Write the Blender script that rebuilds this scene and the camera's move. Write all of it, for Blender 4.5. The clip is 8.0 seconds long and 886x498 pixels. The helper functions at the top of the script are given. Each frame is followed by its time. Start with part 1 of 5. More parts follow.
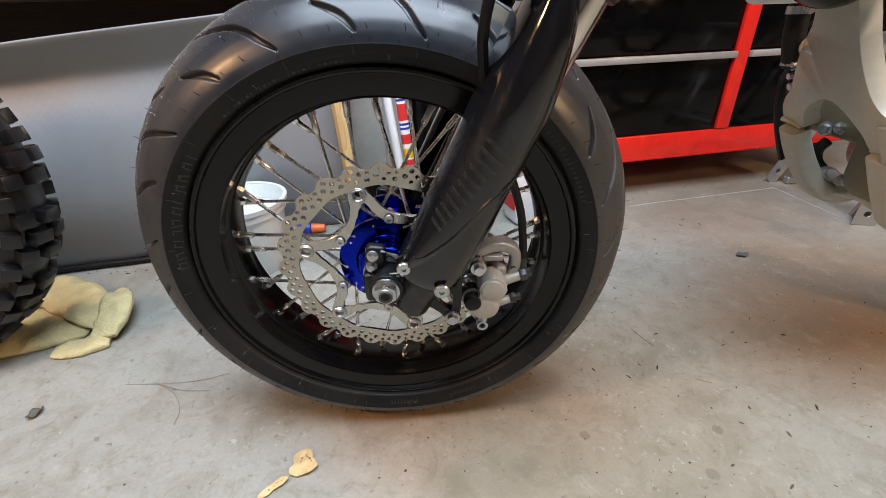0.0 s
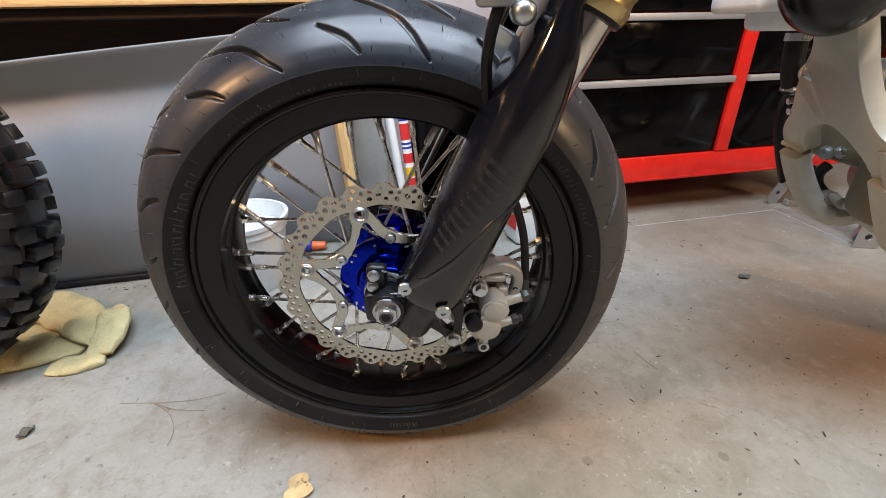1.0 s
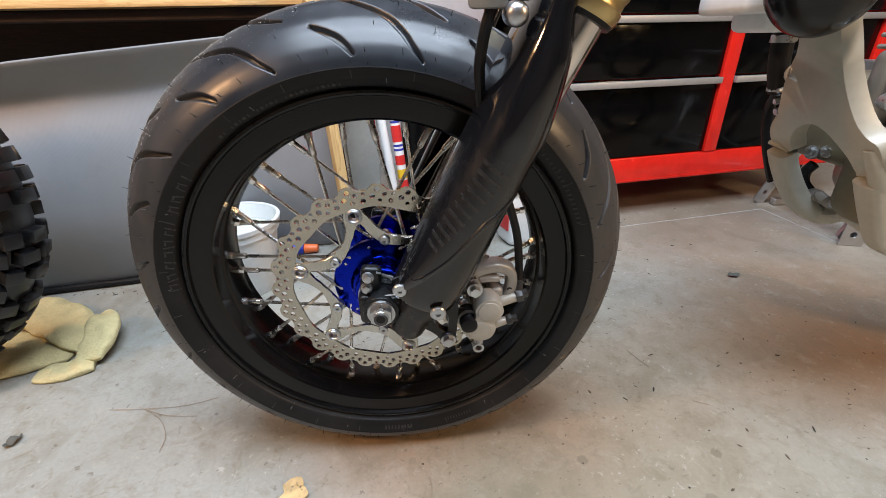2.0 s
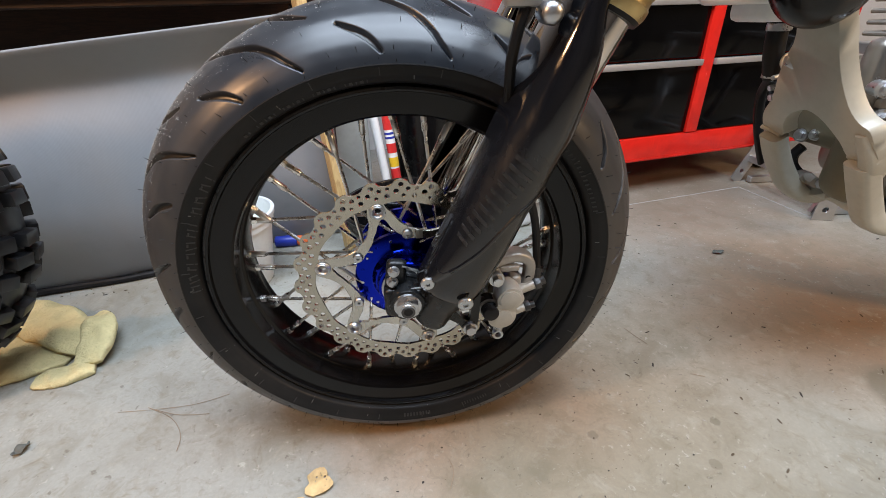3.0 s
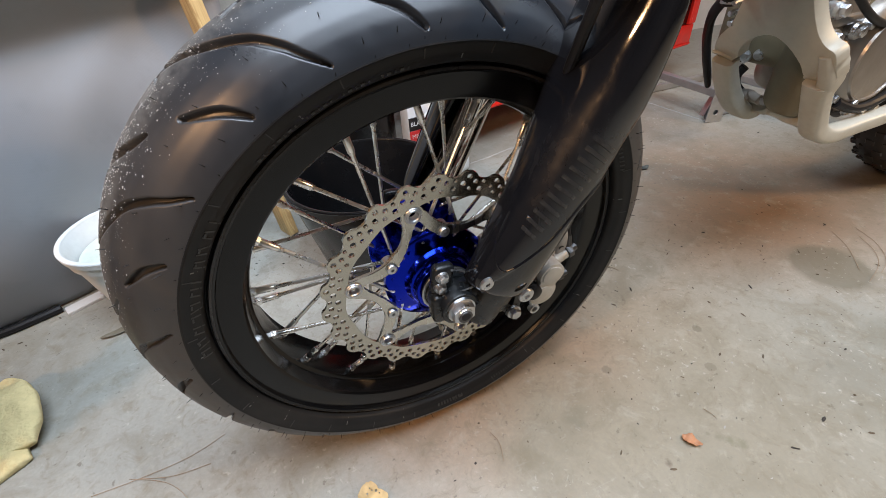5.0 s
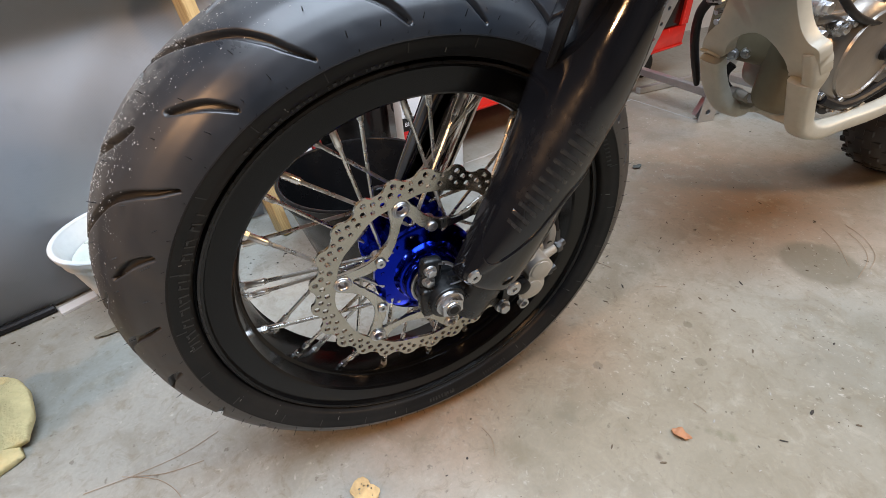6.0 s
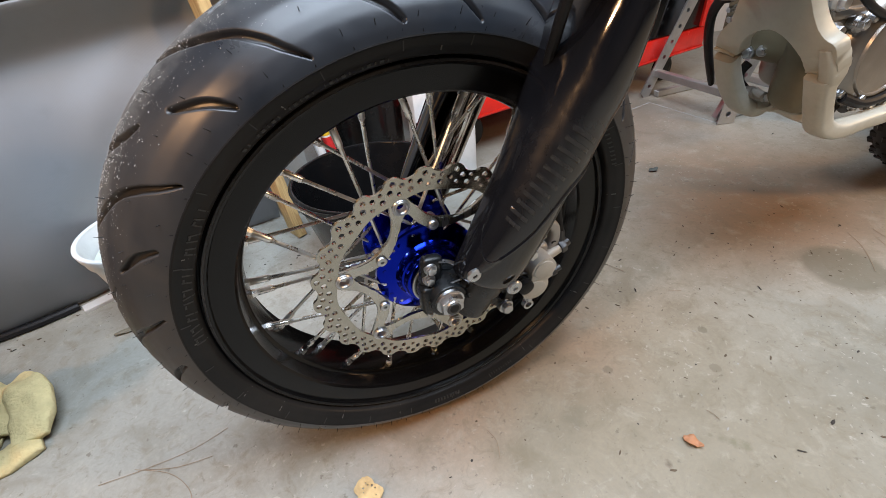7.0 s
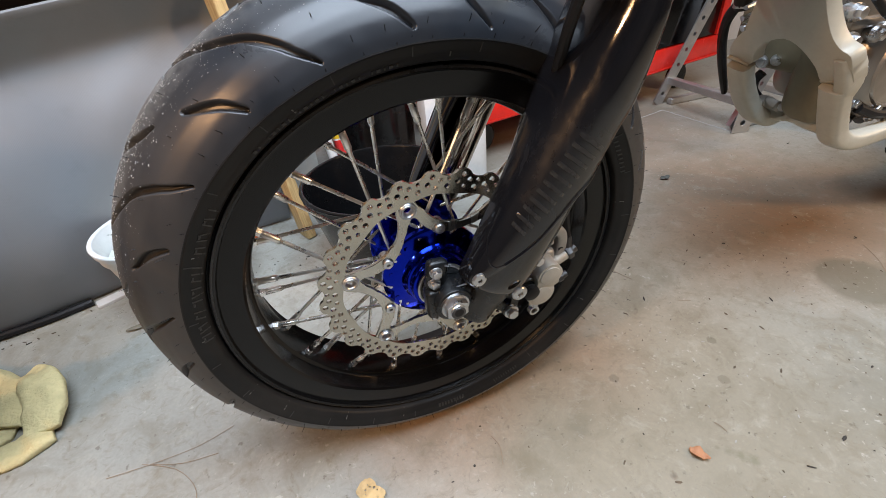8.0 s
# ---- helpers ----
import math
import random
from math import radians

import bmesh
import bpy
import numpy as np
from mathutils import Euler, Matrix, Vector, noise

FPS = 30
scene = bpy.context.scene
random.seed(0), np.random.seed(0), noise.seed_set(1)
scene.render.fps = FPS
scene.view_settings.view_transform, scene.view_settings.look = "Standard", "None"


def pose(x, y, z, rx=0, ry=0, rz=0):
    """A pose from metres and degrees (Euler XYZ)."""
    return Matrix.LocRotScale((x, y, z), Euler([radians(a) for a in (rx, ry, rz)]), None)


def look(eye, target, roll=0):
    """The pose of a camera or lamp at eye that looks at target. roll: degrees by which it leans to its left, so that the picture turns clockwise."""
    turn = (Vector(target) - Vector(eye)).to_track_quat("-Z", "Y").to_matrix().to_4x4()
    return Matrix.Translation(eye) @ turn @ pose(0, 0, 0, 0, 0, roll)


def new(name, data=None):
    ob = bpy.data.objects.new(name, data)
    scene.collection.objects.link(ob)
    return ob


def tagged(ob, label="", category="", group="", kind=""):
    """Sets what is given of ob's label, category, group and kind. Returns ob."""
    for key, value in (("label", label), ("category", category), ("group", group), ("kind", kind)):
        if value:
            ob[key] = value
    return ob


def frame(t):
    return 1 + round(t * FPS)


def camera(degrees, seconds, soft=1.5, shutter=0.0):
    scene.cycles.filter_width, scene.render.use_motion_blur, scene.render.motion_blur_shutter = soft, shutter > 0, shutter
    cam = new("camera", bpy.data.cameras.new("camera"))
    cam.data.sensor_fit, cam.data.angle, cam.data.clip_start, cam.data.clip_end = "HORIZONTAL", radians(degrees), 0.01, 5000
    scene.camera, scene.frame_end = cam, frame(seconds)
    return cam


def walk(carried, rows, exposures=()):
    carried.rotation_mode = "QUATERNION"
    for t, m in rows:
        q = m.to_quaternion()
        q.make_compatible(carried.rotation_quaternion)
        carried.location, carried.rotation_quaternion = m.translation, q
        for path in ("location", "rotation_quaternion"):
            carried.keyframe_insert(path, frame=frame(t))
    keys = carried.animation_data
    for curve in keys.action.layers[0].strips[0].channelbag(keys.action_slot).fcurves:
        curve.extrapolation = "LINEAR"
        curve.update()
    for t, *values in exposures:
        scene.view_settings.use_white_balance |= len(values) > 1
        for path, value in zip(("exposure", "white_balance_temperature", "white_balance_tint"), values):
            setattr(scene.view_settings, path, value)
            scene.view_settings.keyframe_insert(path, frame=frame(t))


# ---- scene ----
cam = camera(91.4, 8.0, soft=0.85)
PATH = [
    (0, (0.009, 0.162, 0.561), (-0.017, 1.916, -0.4), -1.9),
    (0.5, (0.01, 0.166, 0.561), (-0.021, 1.949, -0.347), -1.5),
    (1, (0.007, 0.166, 0.562), (-0.017, 1.958, -0.326), -1.3),
    (1.5, (0.006, 0.166, 0.561), (0.001, 1.963, -0.318), -1.0),
    (2.8, (-0.02, 0.163, 0.569), (0.041, 1.943, -0.341), -2.6),
    (3, (-0.047, 0.163, 0.576), (0.07, 1.919, -0.375), -1.7),
    (3.5, (-0.111, 0.194, 0.607), (0.139, 1.882, -0.435), -0.3),
    (4, (-0.156, 0.253, 0.603), (0.22, 1.842, -0.552), -1.4),
    (4.2, (-0.164, 0.266, 0.604), (0.274, 1.823, -0.572), -2.1),
    (5.5, (-0.182, 0.272, 0.612), (0.357, 1.761, -0.61), -4.5),
    (6, (-0.174, 0.26, 0.606), (0.368, 1.756, -0.605), -4.4),
    (6.5, (-0.163, 0.252, 0.6), (0.346, 1.769, -0.6), -5.0),
    (7, (-0.159, 0.248, 0.599), (0.309, 1.791, -0.583), -5.9),
    (7.5, (-0.158, 0.248, 0.599), (0.289, 1.807, -0.571), -5.9),
    (8, (-0.156, 0.245, 0.6), (0.275, 1.814, -0.564), -5.6),
]
walk(cam, [(t, look(eye, target, roll)) for t, eye, target, roll in PATH],
     exposures=[(0, 0.30), (1.5, 0.33), (4, 0.27), (5.5, 0.23), (8, 0.25)])

# ---- world and lamps ----
scene.view_settings.exposure = 0.0
world = bpy.data.worlds.new("garage_air")
world.use_nodes = True
world.node_tree.nodes["Background"].inputs[0].default_value = (0.75, 0.85, 1.0, 1)
world.node_tree.nodes["Background"].inputs[1].default_value = 0.12
scene.world = world


def area_lamp(eye, target, long, wide, watts, colour):
    data = bpy.data.lights.new("unseen_lamp", "AREA")
    data.shape, data.size, data.size_y, data.energy, data.color = "RECTANGLE", long, wide, watts, colour
    lamp = new("unseen_lamp", data)
    lamp.matrix_world = look(eye, target)
    return lamp


area_lamp((0.05, 0.22, 2.5), (0.05, 0.34, 0), 2.2, 1.4, 120, (0.73, 0.845, 1.0))
area_lamp((2.30, -0.60, 1.6), (0.4, 0.6, 0.1), 0.12, 0.7, 32, (1.0, 0.66, 0.36))
area_lamp((-2.00, -0.35, 1.8), (-0.2, 0.6, 0.3), 0.22, 0.12, 25, (1.0, 0.56, 0.27))

# ---- materials ----
class Mat:
    """A small node-graph writer round one Principled shader."""
    def __init__(self, name, colour, rough=0.5, metal=0.0):
        self.m = bpy.data.materials.new(name)
        self.m.use_nodes = True
        self.t = self.m.node_tree
        self.b = self.t.nodes["Principled BSDF"]
        self.b.inputs["Base Color"].default_value = (*colour, 1)
        self.b.inputs["Roughness"].default_value = rough
        self.b.inputs["Metallic"].default_value = metal
        self.co = self.t.nodes.new("ShaderNodeTexCoord").outputs["Object"]

    def node(self, kind, **values):
        n = self.t.nodes.new(kind)
        for key, v in values.items():
            n.inputs[key].default_value = v
        return n

    def link(self, a, b):
        self.t.links.new(a, b)

    def noise(self, scale, detail=6.0, rough=0.6, stretch=None, warp=0.0):
        n = self.node("ShaderNodeTexNoise", Scale=scale, Detail=detail, Roughness=rough, Distortion=warp)
        src = self.co
        if stretch:
            mp = self.node("ShaderNodeMapping")
            mp.inputs["Scale"].default_value = stretch
            self.link(self.co, mp.inputs[0])
            src = mp.outputs[0]
        self.link(src, n.inputs["Vector"])
        return n.outputs[0]

    def ramp(self, fac, stops):
        n = self.t.nodes.new("ShaderNodeValToRGB")
        el = n.color_ramp.elements
        while len(el) < len(stops):
            el.new(0.5)
        for e, (p, c) in zip(el, stops):
            e.position, e.color = p, (*c, 1) if len(c) == 3 else c
        self.link(fac, n.inputs[0])
        return n.outputs[0]

    def grey(self, fac, a, b, lo=0.0, hi=1.0):
        n = self.node("ShaderNodeMapRange")
        n.inputs[1].default_value, n.inputs[2].default_value = a, b
        n.inputs[3].default_value, n.inputs[4].default_value = lo, hi
        self.link(fac, n.inputs[0])
        return n.outputs[0]

    def mix(self, fac, a, b, mode="MIX"):
        n = self.t.nodes.new("ShaderNodeMix")
        n.data_type, n.blend_type = "RGBA", mode
        for sock, v in ((n.inputs[0], fac), (n.inputs[6], a), (n.inputs[7], b)):
            if isinstance(v, tuple):
                sock.default_value = (*v, 1)
            elif isinstance(v, float):
                sock.default_value = v
            else:
                self.link(v, sock)
        return n.outputs[2]

    def colour(self, out):
        self.link(out, self.b.inputs["Base Color"])
        return self

    def roughness(self, out):
        self.link(out, self.b.inputs["Roughness"])
        return self

    def bump(self, height, strength=0.3, dist=0.001):
        n = self.node("ShaderNodeBump", Strength=strength, Distance=dist)
        self.link(height, n.inputs["Height"])
        if self.b.inputs["Normal"].is_linked:
            self.link(self.b.inputs["Normal"].links[0].from_socket, n.inputs["Normal"])
        self.link(n.outputs[0], self.b.inputs["Normal"])
        return self


def worn(name, colour, rough, metal=0.0, vary=0.25, scale=40.0, bump=0.15, dist=0.0006):
    """Plain stuff with two scales of tone, roughness and fine relief."""
    m = Mat(name, colour, rough, metal)
    big, fine = m.noise(scale * 0.18, 4), m.noise(scale * 3, 5)
    dark = tuple(c * (1 - vary) for c in colour)
    lite = tuple(min(1, c * (1 + vary * 0.6)) for c in colour)
    c = m.ramp(big, [(0.3, dark), (0.7, lite)])
    c = m.mix(m.grey(fine, 0.45, 0.75, 0, 0.35), c, tuple(x * 0.75 for x in colour))
    m.colour(c)
    m.roughness(m.grey(m.noise(scale, 5), 0.3, 0.75, max(0.03, rough - 0.1), min(1, rough + 0.13)))
    m.bump(fine, bump, dist)
    return m.m


def sleek(name, colour, rough, spec=0.5, metal=0.0, scuff=0.06, rubbed=()):
    """A smooth moulded or anodised skin: faint tone, hairline scuffs, a little haze."""
    m = Mat(name, colour, rough, metal)
    m.b.inputs["Specular IOR Level"].default_value = spec
    wide, hairline = m.noise(14, 6, 0.65, warp=0.6), m.noise(70, 4, 0.6, (1.0, 1.0, 0.12), 0.4)
    c = m.ramp(wide, [(0.3, tuple(x * 0.85 for x in colour)), (0.7, tuple(min(1, x * 1.15) for x in colour))])
    m.colour(c)
    haze = m.grey(hairline, 0.52, 0.72, 0.0, scuff)
    add = m.node("ShaderNodeMath")
    add.operation = "ADD"
    m.link(haze, add.inputs[0])
    m.link(m.grey(wide, 0.3, 0.7, rough * 0.8, rough * 1.2), add.inputs[1])
    dull = add.outputs[0]
    for at, r, more in rubbed:  # places rubbed dull by boots and straps
        d = m.node("ShaderNodeVectorMath")
        d.operation = "DISTANCE"
        m.link(m.co, d.inputs[0])
        d.inputs[1].default_value = at
        sway = m.node("ShaderNodeMath")
        sway.operation = "MULTIPLY_ADD"
        m.link(m.noise(45, 6, 0.7), sway.inputs[0])
        sway.inputs[1].default_value = r * 0.9
        m.link(d.outputs[1], sway.inputs[2])
        plus = m.node("ShaderNodeMath")
        plus.operation = "ADD"
        m.link(dull, plus.inputs[0])
        m.link(m.grey(sway.outputs[0], r * 0.7, r * 1.6, more, 0.0), plus.inputs[1])
        dull = plus.outputs[0]
    m.roughness(dull).bump(m.noise(200, 3), 0.03, 0.0003)
    return m.m


def concrete():
    """Trowelled slab: cool grey, tan and brown fields, some glow and shade painted in, cloudy blotches, oil stains,
    scrapes and flecks.
    """
    m = Mat("stained_concrete", (0.5, 0.49, 0.46), 0.6)
    sep = m.node("ShaderNodeSeparateXYZ")
    m.link(m.co, sep.inputs[0])
    wob = m.node("ShaderNodeTexNoise", Scale=6.0, Detail=7.0, Roughness=0.68)
    m.link(m.co, wob.inputs["Vector"])
    warp = m.node("ShaderNodeVectorMath")
    warp.operation = "MULTIPLY_ADD"
    m.link(wob.outputs[1], warp.inputs[0])
    warp.inputs[1].default_value = (0.16, 0.16, 0.0)
    m.link(m.co, warp.inputs[2])

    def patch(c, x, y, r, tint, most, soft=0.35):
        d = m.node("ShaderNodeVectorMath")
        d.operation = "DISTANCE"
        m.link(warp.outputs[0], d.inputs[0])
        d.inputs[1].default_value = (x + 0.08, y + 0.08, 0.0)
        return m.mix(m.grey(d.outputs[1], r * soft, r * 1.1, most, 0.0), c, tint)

    # the ground tone: cool green-grey, with broad tan and brown fields
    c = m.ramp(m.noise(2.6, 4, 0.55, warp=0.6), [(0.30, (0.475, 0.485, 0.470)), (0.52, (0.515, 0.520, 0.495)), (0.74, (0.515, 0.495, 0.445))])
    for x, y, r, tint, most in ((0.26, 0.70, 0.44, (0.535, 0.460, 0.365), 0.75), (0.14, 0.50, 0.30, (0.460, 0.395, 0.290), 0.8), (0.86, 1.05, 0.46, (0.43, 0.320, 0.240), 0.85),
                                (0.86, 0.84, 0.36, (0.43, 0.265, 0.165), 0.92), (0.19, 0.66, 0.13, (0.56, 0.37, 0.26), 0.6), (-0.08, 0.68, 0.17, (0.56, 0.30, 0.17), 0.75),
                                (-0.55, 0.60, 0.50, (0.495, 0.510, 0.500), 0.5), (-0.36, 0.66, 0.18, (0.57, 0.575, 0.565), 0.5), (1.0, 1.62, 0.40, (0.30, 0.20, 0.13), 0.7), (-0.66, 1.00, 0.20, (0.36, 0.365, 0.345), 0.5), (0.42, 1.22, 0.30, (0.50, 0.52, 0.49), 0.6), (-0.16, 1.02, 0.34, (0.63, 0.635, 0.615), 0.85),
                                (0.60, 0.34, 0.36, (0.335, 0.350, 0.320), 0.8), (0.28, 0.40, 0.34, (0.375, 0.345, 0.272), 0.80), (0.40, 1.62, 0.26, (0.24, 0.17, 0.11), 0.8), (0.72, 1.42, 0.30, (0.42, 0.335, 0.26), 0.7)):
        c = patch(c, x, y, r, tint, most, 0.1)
    # faint clouds, dark and pale
    blot = m.noise(11, 9, 0.66, warp=1.0)
    c = m.mix(m.grey(blot, 0.54, 0.36, 0, 0.62), c, m.mix(0.6, c, (0.25, 0.215, 0.150)))
    c = m.mix(m.grey(m.noise(21, 9, 0.72, warp=0.5), 0.54, 0.70, 0, 0.46), c, (0.64, 0.625, 0.565))
    c = m.mix(m.grey(m.noise(34, 8, 0.74, warp=0.9), 0.52, 0.66, 0, 0.55), c, (0.30, 0.260, 0.190))

    # stains with an edge of their own: oil rings and scuffs
    def spot(c, x, y, r, tint, most, wob_by=0.25, soft=0.85):
        near = m.node("ShaderNodeVectorMath")
        near.operation = "MULTIPLY_ADD"
        m.link(m.node("ShaderNodeTexNoise", Scale=max(24.0, 0.9 / r), Detail=5.0, Roughness=0.65).outputs[1], near.inputs[0])
        m.link(m.co, near.inputs[0].links[0].from_node.inputs["Vector"])
        near.inputs[1].default_value = (r * wob_by * 2, r * wob_by * 2, 0.0)
        m.link(m.co, near.inputs[2])
        d = m.node("ShaderNodeVectorMath")
        d.operation = "DISTANCE"
        m.link(near.outputs[0], d.inputs[0])
        d.inputs[1].default_value = (x + r * wob_by, y + r * wob_by, 0.0)
        return m.mix(m.grey(d.outputs[1], r * soft, r * 1.08, most, 0.0), c, tint)

    for x, y, r, tint, most, wob_by in ((0.770, 0.612, 0.073, (0.20, 0.185, 0.140), 0.62, 0.06), (0.545, 0.445, 0.052, (0.31, 0.30, 0.26), 0.35, 0.2), (0.690, 0.430, 0.062, (0.31, 0.31, 0.27), 0.40, 0.2),
                                        (0.293, 0.416, 0.009, (0.25, 0.24, 0.16), 0.65, 1.1), (0.283, 0.427, 0.009, (0.25, 0.24, 0.16), 0.65, 1.1), (0.272, 0.437, 0.007, (0.27, 0.25, 0.18), 0.6, 1.1), (0.263, 0.447, 0.004, (0.27, 0.25, 0.18), 0.55, 1.0), (0.065, 0.524, 0.060, (0.30, 0.265, 0.195), 0.50, 0.9),
                                        (0.107, 0.545, 0.022, (0.25, 0.225, 0.165), 0.50, 1.2), (0.013, 0.518, 0.026, (0.27, 0.225, 0.15), 0.50, 1.2), (0.182, 0.437, 0.006, (0.16, 0.11, 0.08), 0.7, 1.0), (0.531, 0.455, 0.009, (0.25, 0.24, 0.20), 0.5, 1.1), (0.445, 0.766, 0.030, (0.35, 0.32, 0.25), 0.45, 0.8),
                                        (0.03, 0.46, 0.030, (0.30, 0.26, 0.19), 0.45, 0.9), (0.405, 0.60, 0.008, (0.22, 0.20, 0.15), 0.6, 0.4), (0.36, 0.53, 0.009, (0.24, 0.21, 0.16), 0.55, 0.4), (0.205, 0.595, 0.008, (0.20, 0.17, 0.13), 0.5, 0.4)):
        c = spot(c, x, y, r, tint, most, wob_by, 0.85 if wob_by < 0.5 else 0.30)
    # scrapes, flecks and specks
    c = m.mix(m.grey(m.noise(26, 5, 0.62, (0.5, 2.4, 1), 1.4), 0.66, 0.72, 0, 0.12), c, (0.68, 0.67, 0.64))
    c = m.mix(m.grey(m.noise(75, 5, 0.6), 0.63, 0.69, 0, 0.65), c, (0.20, 0.18, 0.145))
    drift = m.grey(m.noise(4.0, 3, 0.5), 0.42, 0.62, 0.15, 1.0)
    pale = m.node("ShaderNodeMath")
    pale.operation = "MULTIPLY"
    m.link(m.grey(m.noise(88, 5, 0.6, warp=0.5), 0.62, 0.68, 0, 0.55), pale.inputs[0])
    m.link(drift, pale.inputs[1])
    c = m.mix(pale.outputs[0], c, (0.80, 0.79, 0.77))
    fine = m.noise(170, 6, 0.7)
    c = m.mix(m.grey(fine, 0.42, 0.60, 0.16, 0), c, (0.26, 0.25, 0.215))
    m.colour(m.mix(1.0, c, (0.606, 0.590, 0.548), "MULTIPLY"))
    m.roughness(m.grey(blot, 0.3, 0.7, 0.38, 0.60))
    m.bump(fine, 0.16, 0.0008).bump(blot, 0.12, 0.002)
    return m.m


def rubber_graph(name, base, rough, dust):
    m = Mat(name, base, rough)
    mid, fine = m.noise(16, 6, 0.65, warp=0.5), m.noise(260, 4)
    c = m.ramp(mid, [(0.3, tuple(x * 0.8 for x in base)), (0.72, tuple(x * 1.25 for x in base))])
    c = m.mix(m.grey(m.noise(5, 5), 0.45, 0.72, 0, dust), c, (0.115, 0.10, 0.088))
    m.colour(c).roughness(m.grey(mid, 0.3, 0.7, rough - 0.07, rough + 0.1)).bump(fine, 0.12, 0.0004)
    return m


def rubber(name, base, rough, dust):
    return rubber_graph(name, base, rough, dust).m


def road_dust(m):
    """Dry brown dust baked on a tread's front and back quarters, and a pale gritty film along its crown."""
    sep = m.node("ShaderNodeSeparateXYZ")
    m.link(m.co, sep.inputs[0])

    def times(a, b):
        n = m.node("ShaderNodeMath")
        n.operation = "MULTIPLY"
        m.link(a, n.inputs[0])
        m.link(b, n.inputs[1])
        return n.outputs[0]

    def size_of(a):
        n = m.node("ShaderNodeMath")
        n.operation = "ABSOLUTE"
        m.link(a, n.inputs[0])
        return n.outputs[0]

    cloud = m.grey(m.noise(13, 7, 0.66, warp=0.8), 0.30, 0.62, 0.25, 1.0)
    brown = times(m.grey(size_of(sep.outputs["X"]), 0.15, 0.25, 0.0, 0.85), cloud)
    film = times(times(m.grey(size_of(sep.outputs["Y"]), 0.006, 0.022, 0.75, 0.0), m.grey(sep.outputs["X"], -0.06, -0.19, 0.0, 1.0)), m.grey(m.noise(120, 6, 0.7), 0.35, 0.70, 0.1, 1.0))
    base = m.b.inputs["Base Color"].links[0].from_socket
    m.colour(m.mix(film, m.mix(brown, base, (0.050, 0.043, 0.037)), (0.20, 0.195, 0.18)))
    shine = m.b.inputs["Roughness"].links[0].from_socket
    m.roughness(m.mix(film, m.mix(brown, shine, (0.60, 0.60, 0.60)), (0.85, 0.85, 0.85)))
    return m.m


def wood(name, lite, dark, stretch=(1.2, 14, 14), rough=0.5):
    m = Mat(name, lite, rough)
    rings, fibre = m.noise(5, 3, 0.5, stretch, 1.2), m.noise(60, 4, 0.6, stretch)
    c = m.ramp(rings, [(0.35, lite), (0.5, dark), (0.56, lite), (0.7, tuple(0.6 * a + 0.4 * b for a, b in zip(lite, dark)))])
    c = m.mix(m.grey(fibre, 0.4, 0.7, 0, 0.3), c, dark)
    m.colour(c).roughness(m.grey(fibre, 0.3, 0.7, rough - 0.1, rough + 0.1)).bump(fibre, 0.1, 0.0008)
    return m.m


def woven(name, colour):
    """A coarse plastic weave with a satin face."""
    m = Mat(name, colour, 0.5)
    wx, wz = m.node("ShaderNodeTexWave", Scale=150.0), m.node("ShaderNodeTexWave", Scale=150.0)
    wx.bands_direction, wz.bands_direction = "X", "Z"
    for w in (wx, wz):
        m.link(m.co, w.inputs["Vector"])
    weave = m.mix(0.5, wx.outputs[0], wz.outputs[0])
    wide = m.noise(2.6, 4, 0.5)
    c = m.ramp(wide, [(0.3, tuple(x * 0.85 for x in colour)), (0.7, tuple(x * 1.12 for x in colour))])
    c = m.mix(m.grey(m.noise(14, 7, 0.7), 0.55, 0.75, 0, 0.3), c, tuple(x * 0.72 for x in colour))
    m.colour(c).roughness(m.grey(wide, 0.3, 0.7, 0.46, 0.58)).bump(weave, 0.10, 0.0008)
    return m.m


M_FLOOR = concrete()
M_TREAD = road_dust(rubber_graph("tread_rubber", (0.014, 0.0175, 0.0230), 0.30, 0.22))
M_SIDE = rubber("sidewall_rubber", (0.0098, 0.0100, 0.0106), 0.44, 0.14)
M_KNOB = rubber("knobby_rubber", (0.0045, 0.0047, 0.0056), 0.36, 0.05)
M_MARK = worn("moulded_rubber_mark", (0.019, 0.019, 0.019), 0.5)
M_GRIT = worn("pale_grit", (0.34, 0.33, 0.31), 0.7)
M_RIM = sleek("black_anodised_rim", (0.0030, 0.0031, 0.0036), 0.20, 0.28)
M_BLUE = sleek("blue_anodised_hub", (0.005, 0.016, 0.36), 0.13, 0.5, 1.0)
M_DISC = sleek("brushed_disc_steel", (0.43, 0.405, 0.345), 0.22, 0.5, 1.0, 0.10)
M_CARRIER = sleek("pale_disc_carrier", (0.47, 0.455, 0.41), 0.24, 0.5, 1.0, 0.10)
M_CHROME = worn("bright_spoke_steel", (0.80, 0.785, 0.76), 0.27, 1.0, 0.15, 60, 0.04)
M_ZINC = worn("zinc_bolt", (0.52, 0.53, 0.55), 0.33, 1.0, 0.25, 80, 0.1)
M_PLASTIC = sleek("black_guard_plastic", (0.0056, 0.0057, 0.0070), 0.075, 0.66, 0.0, 0.12, (((0.105, -0.12, 0.160), 0.055, 0.24), ((0.080, -0.12, 0.110), 0.050, 0.16)))
M_EMBOSS = worn("highlit_raised_plastic", (0.019, 0.0182, 0.0180), 0.28, 0.0, 0.3, 60, 0.1)
M_LUG = worn("black_cast_lug", (0.0085, 0.0095, 0.0105), 0.30, 0.0, 0.3, 80, 0.25)
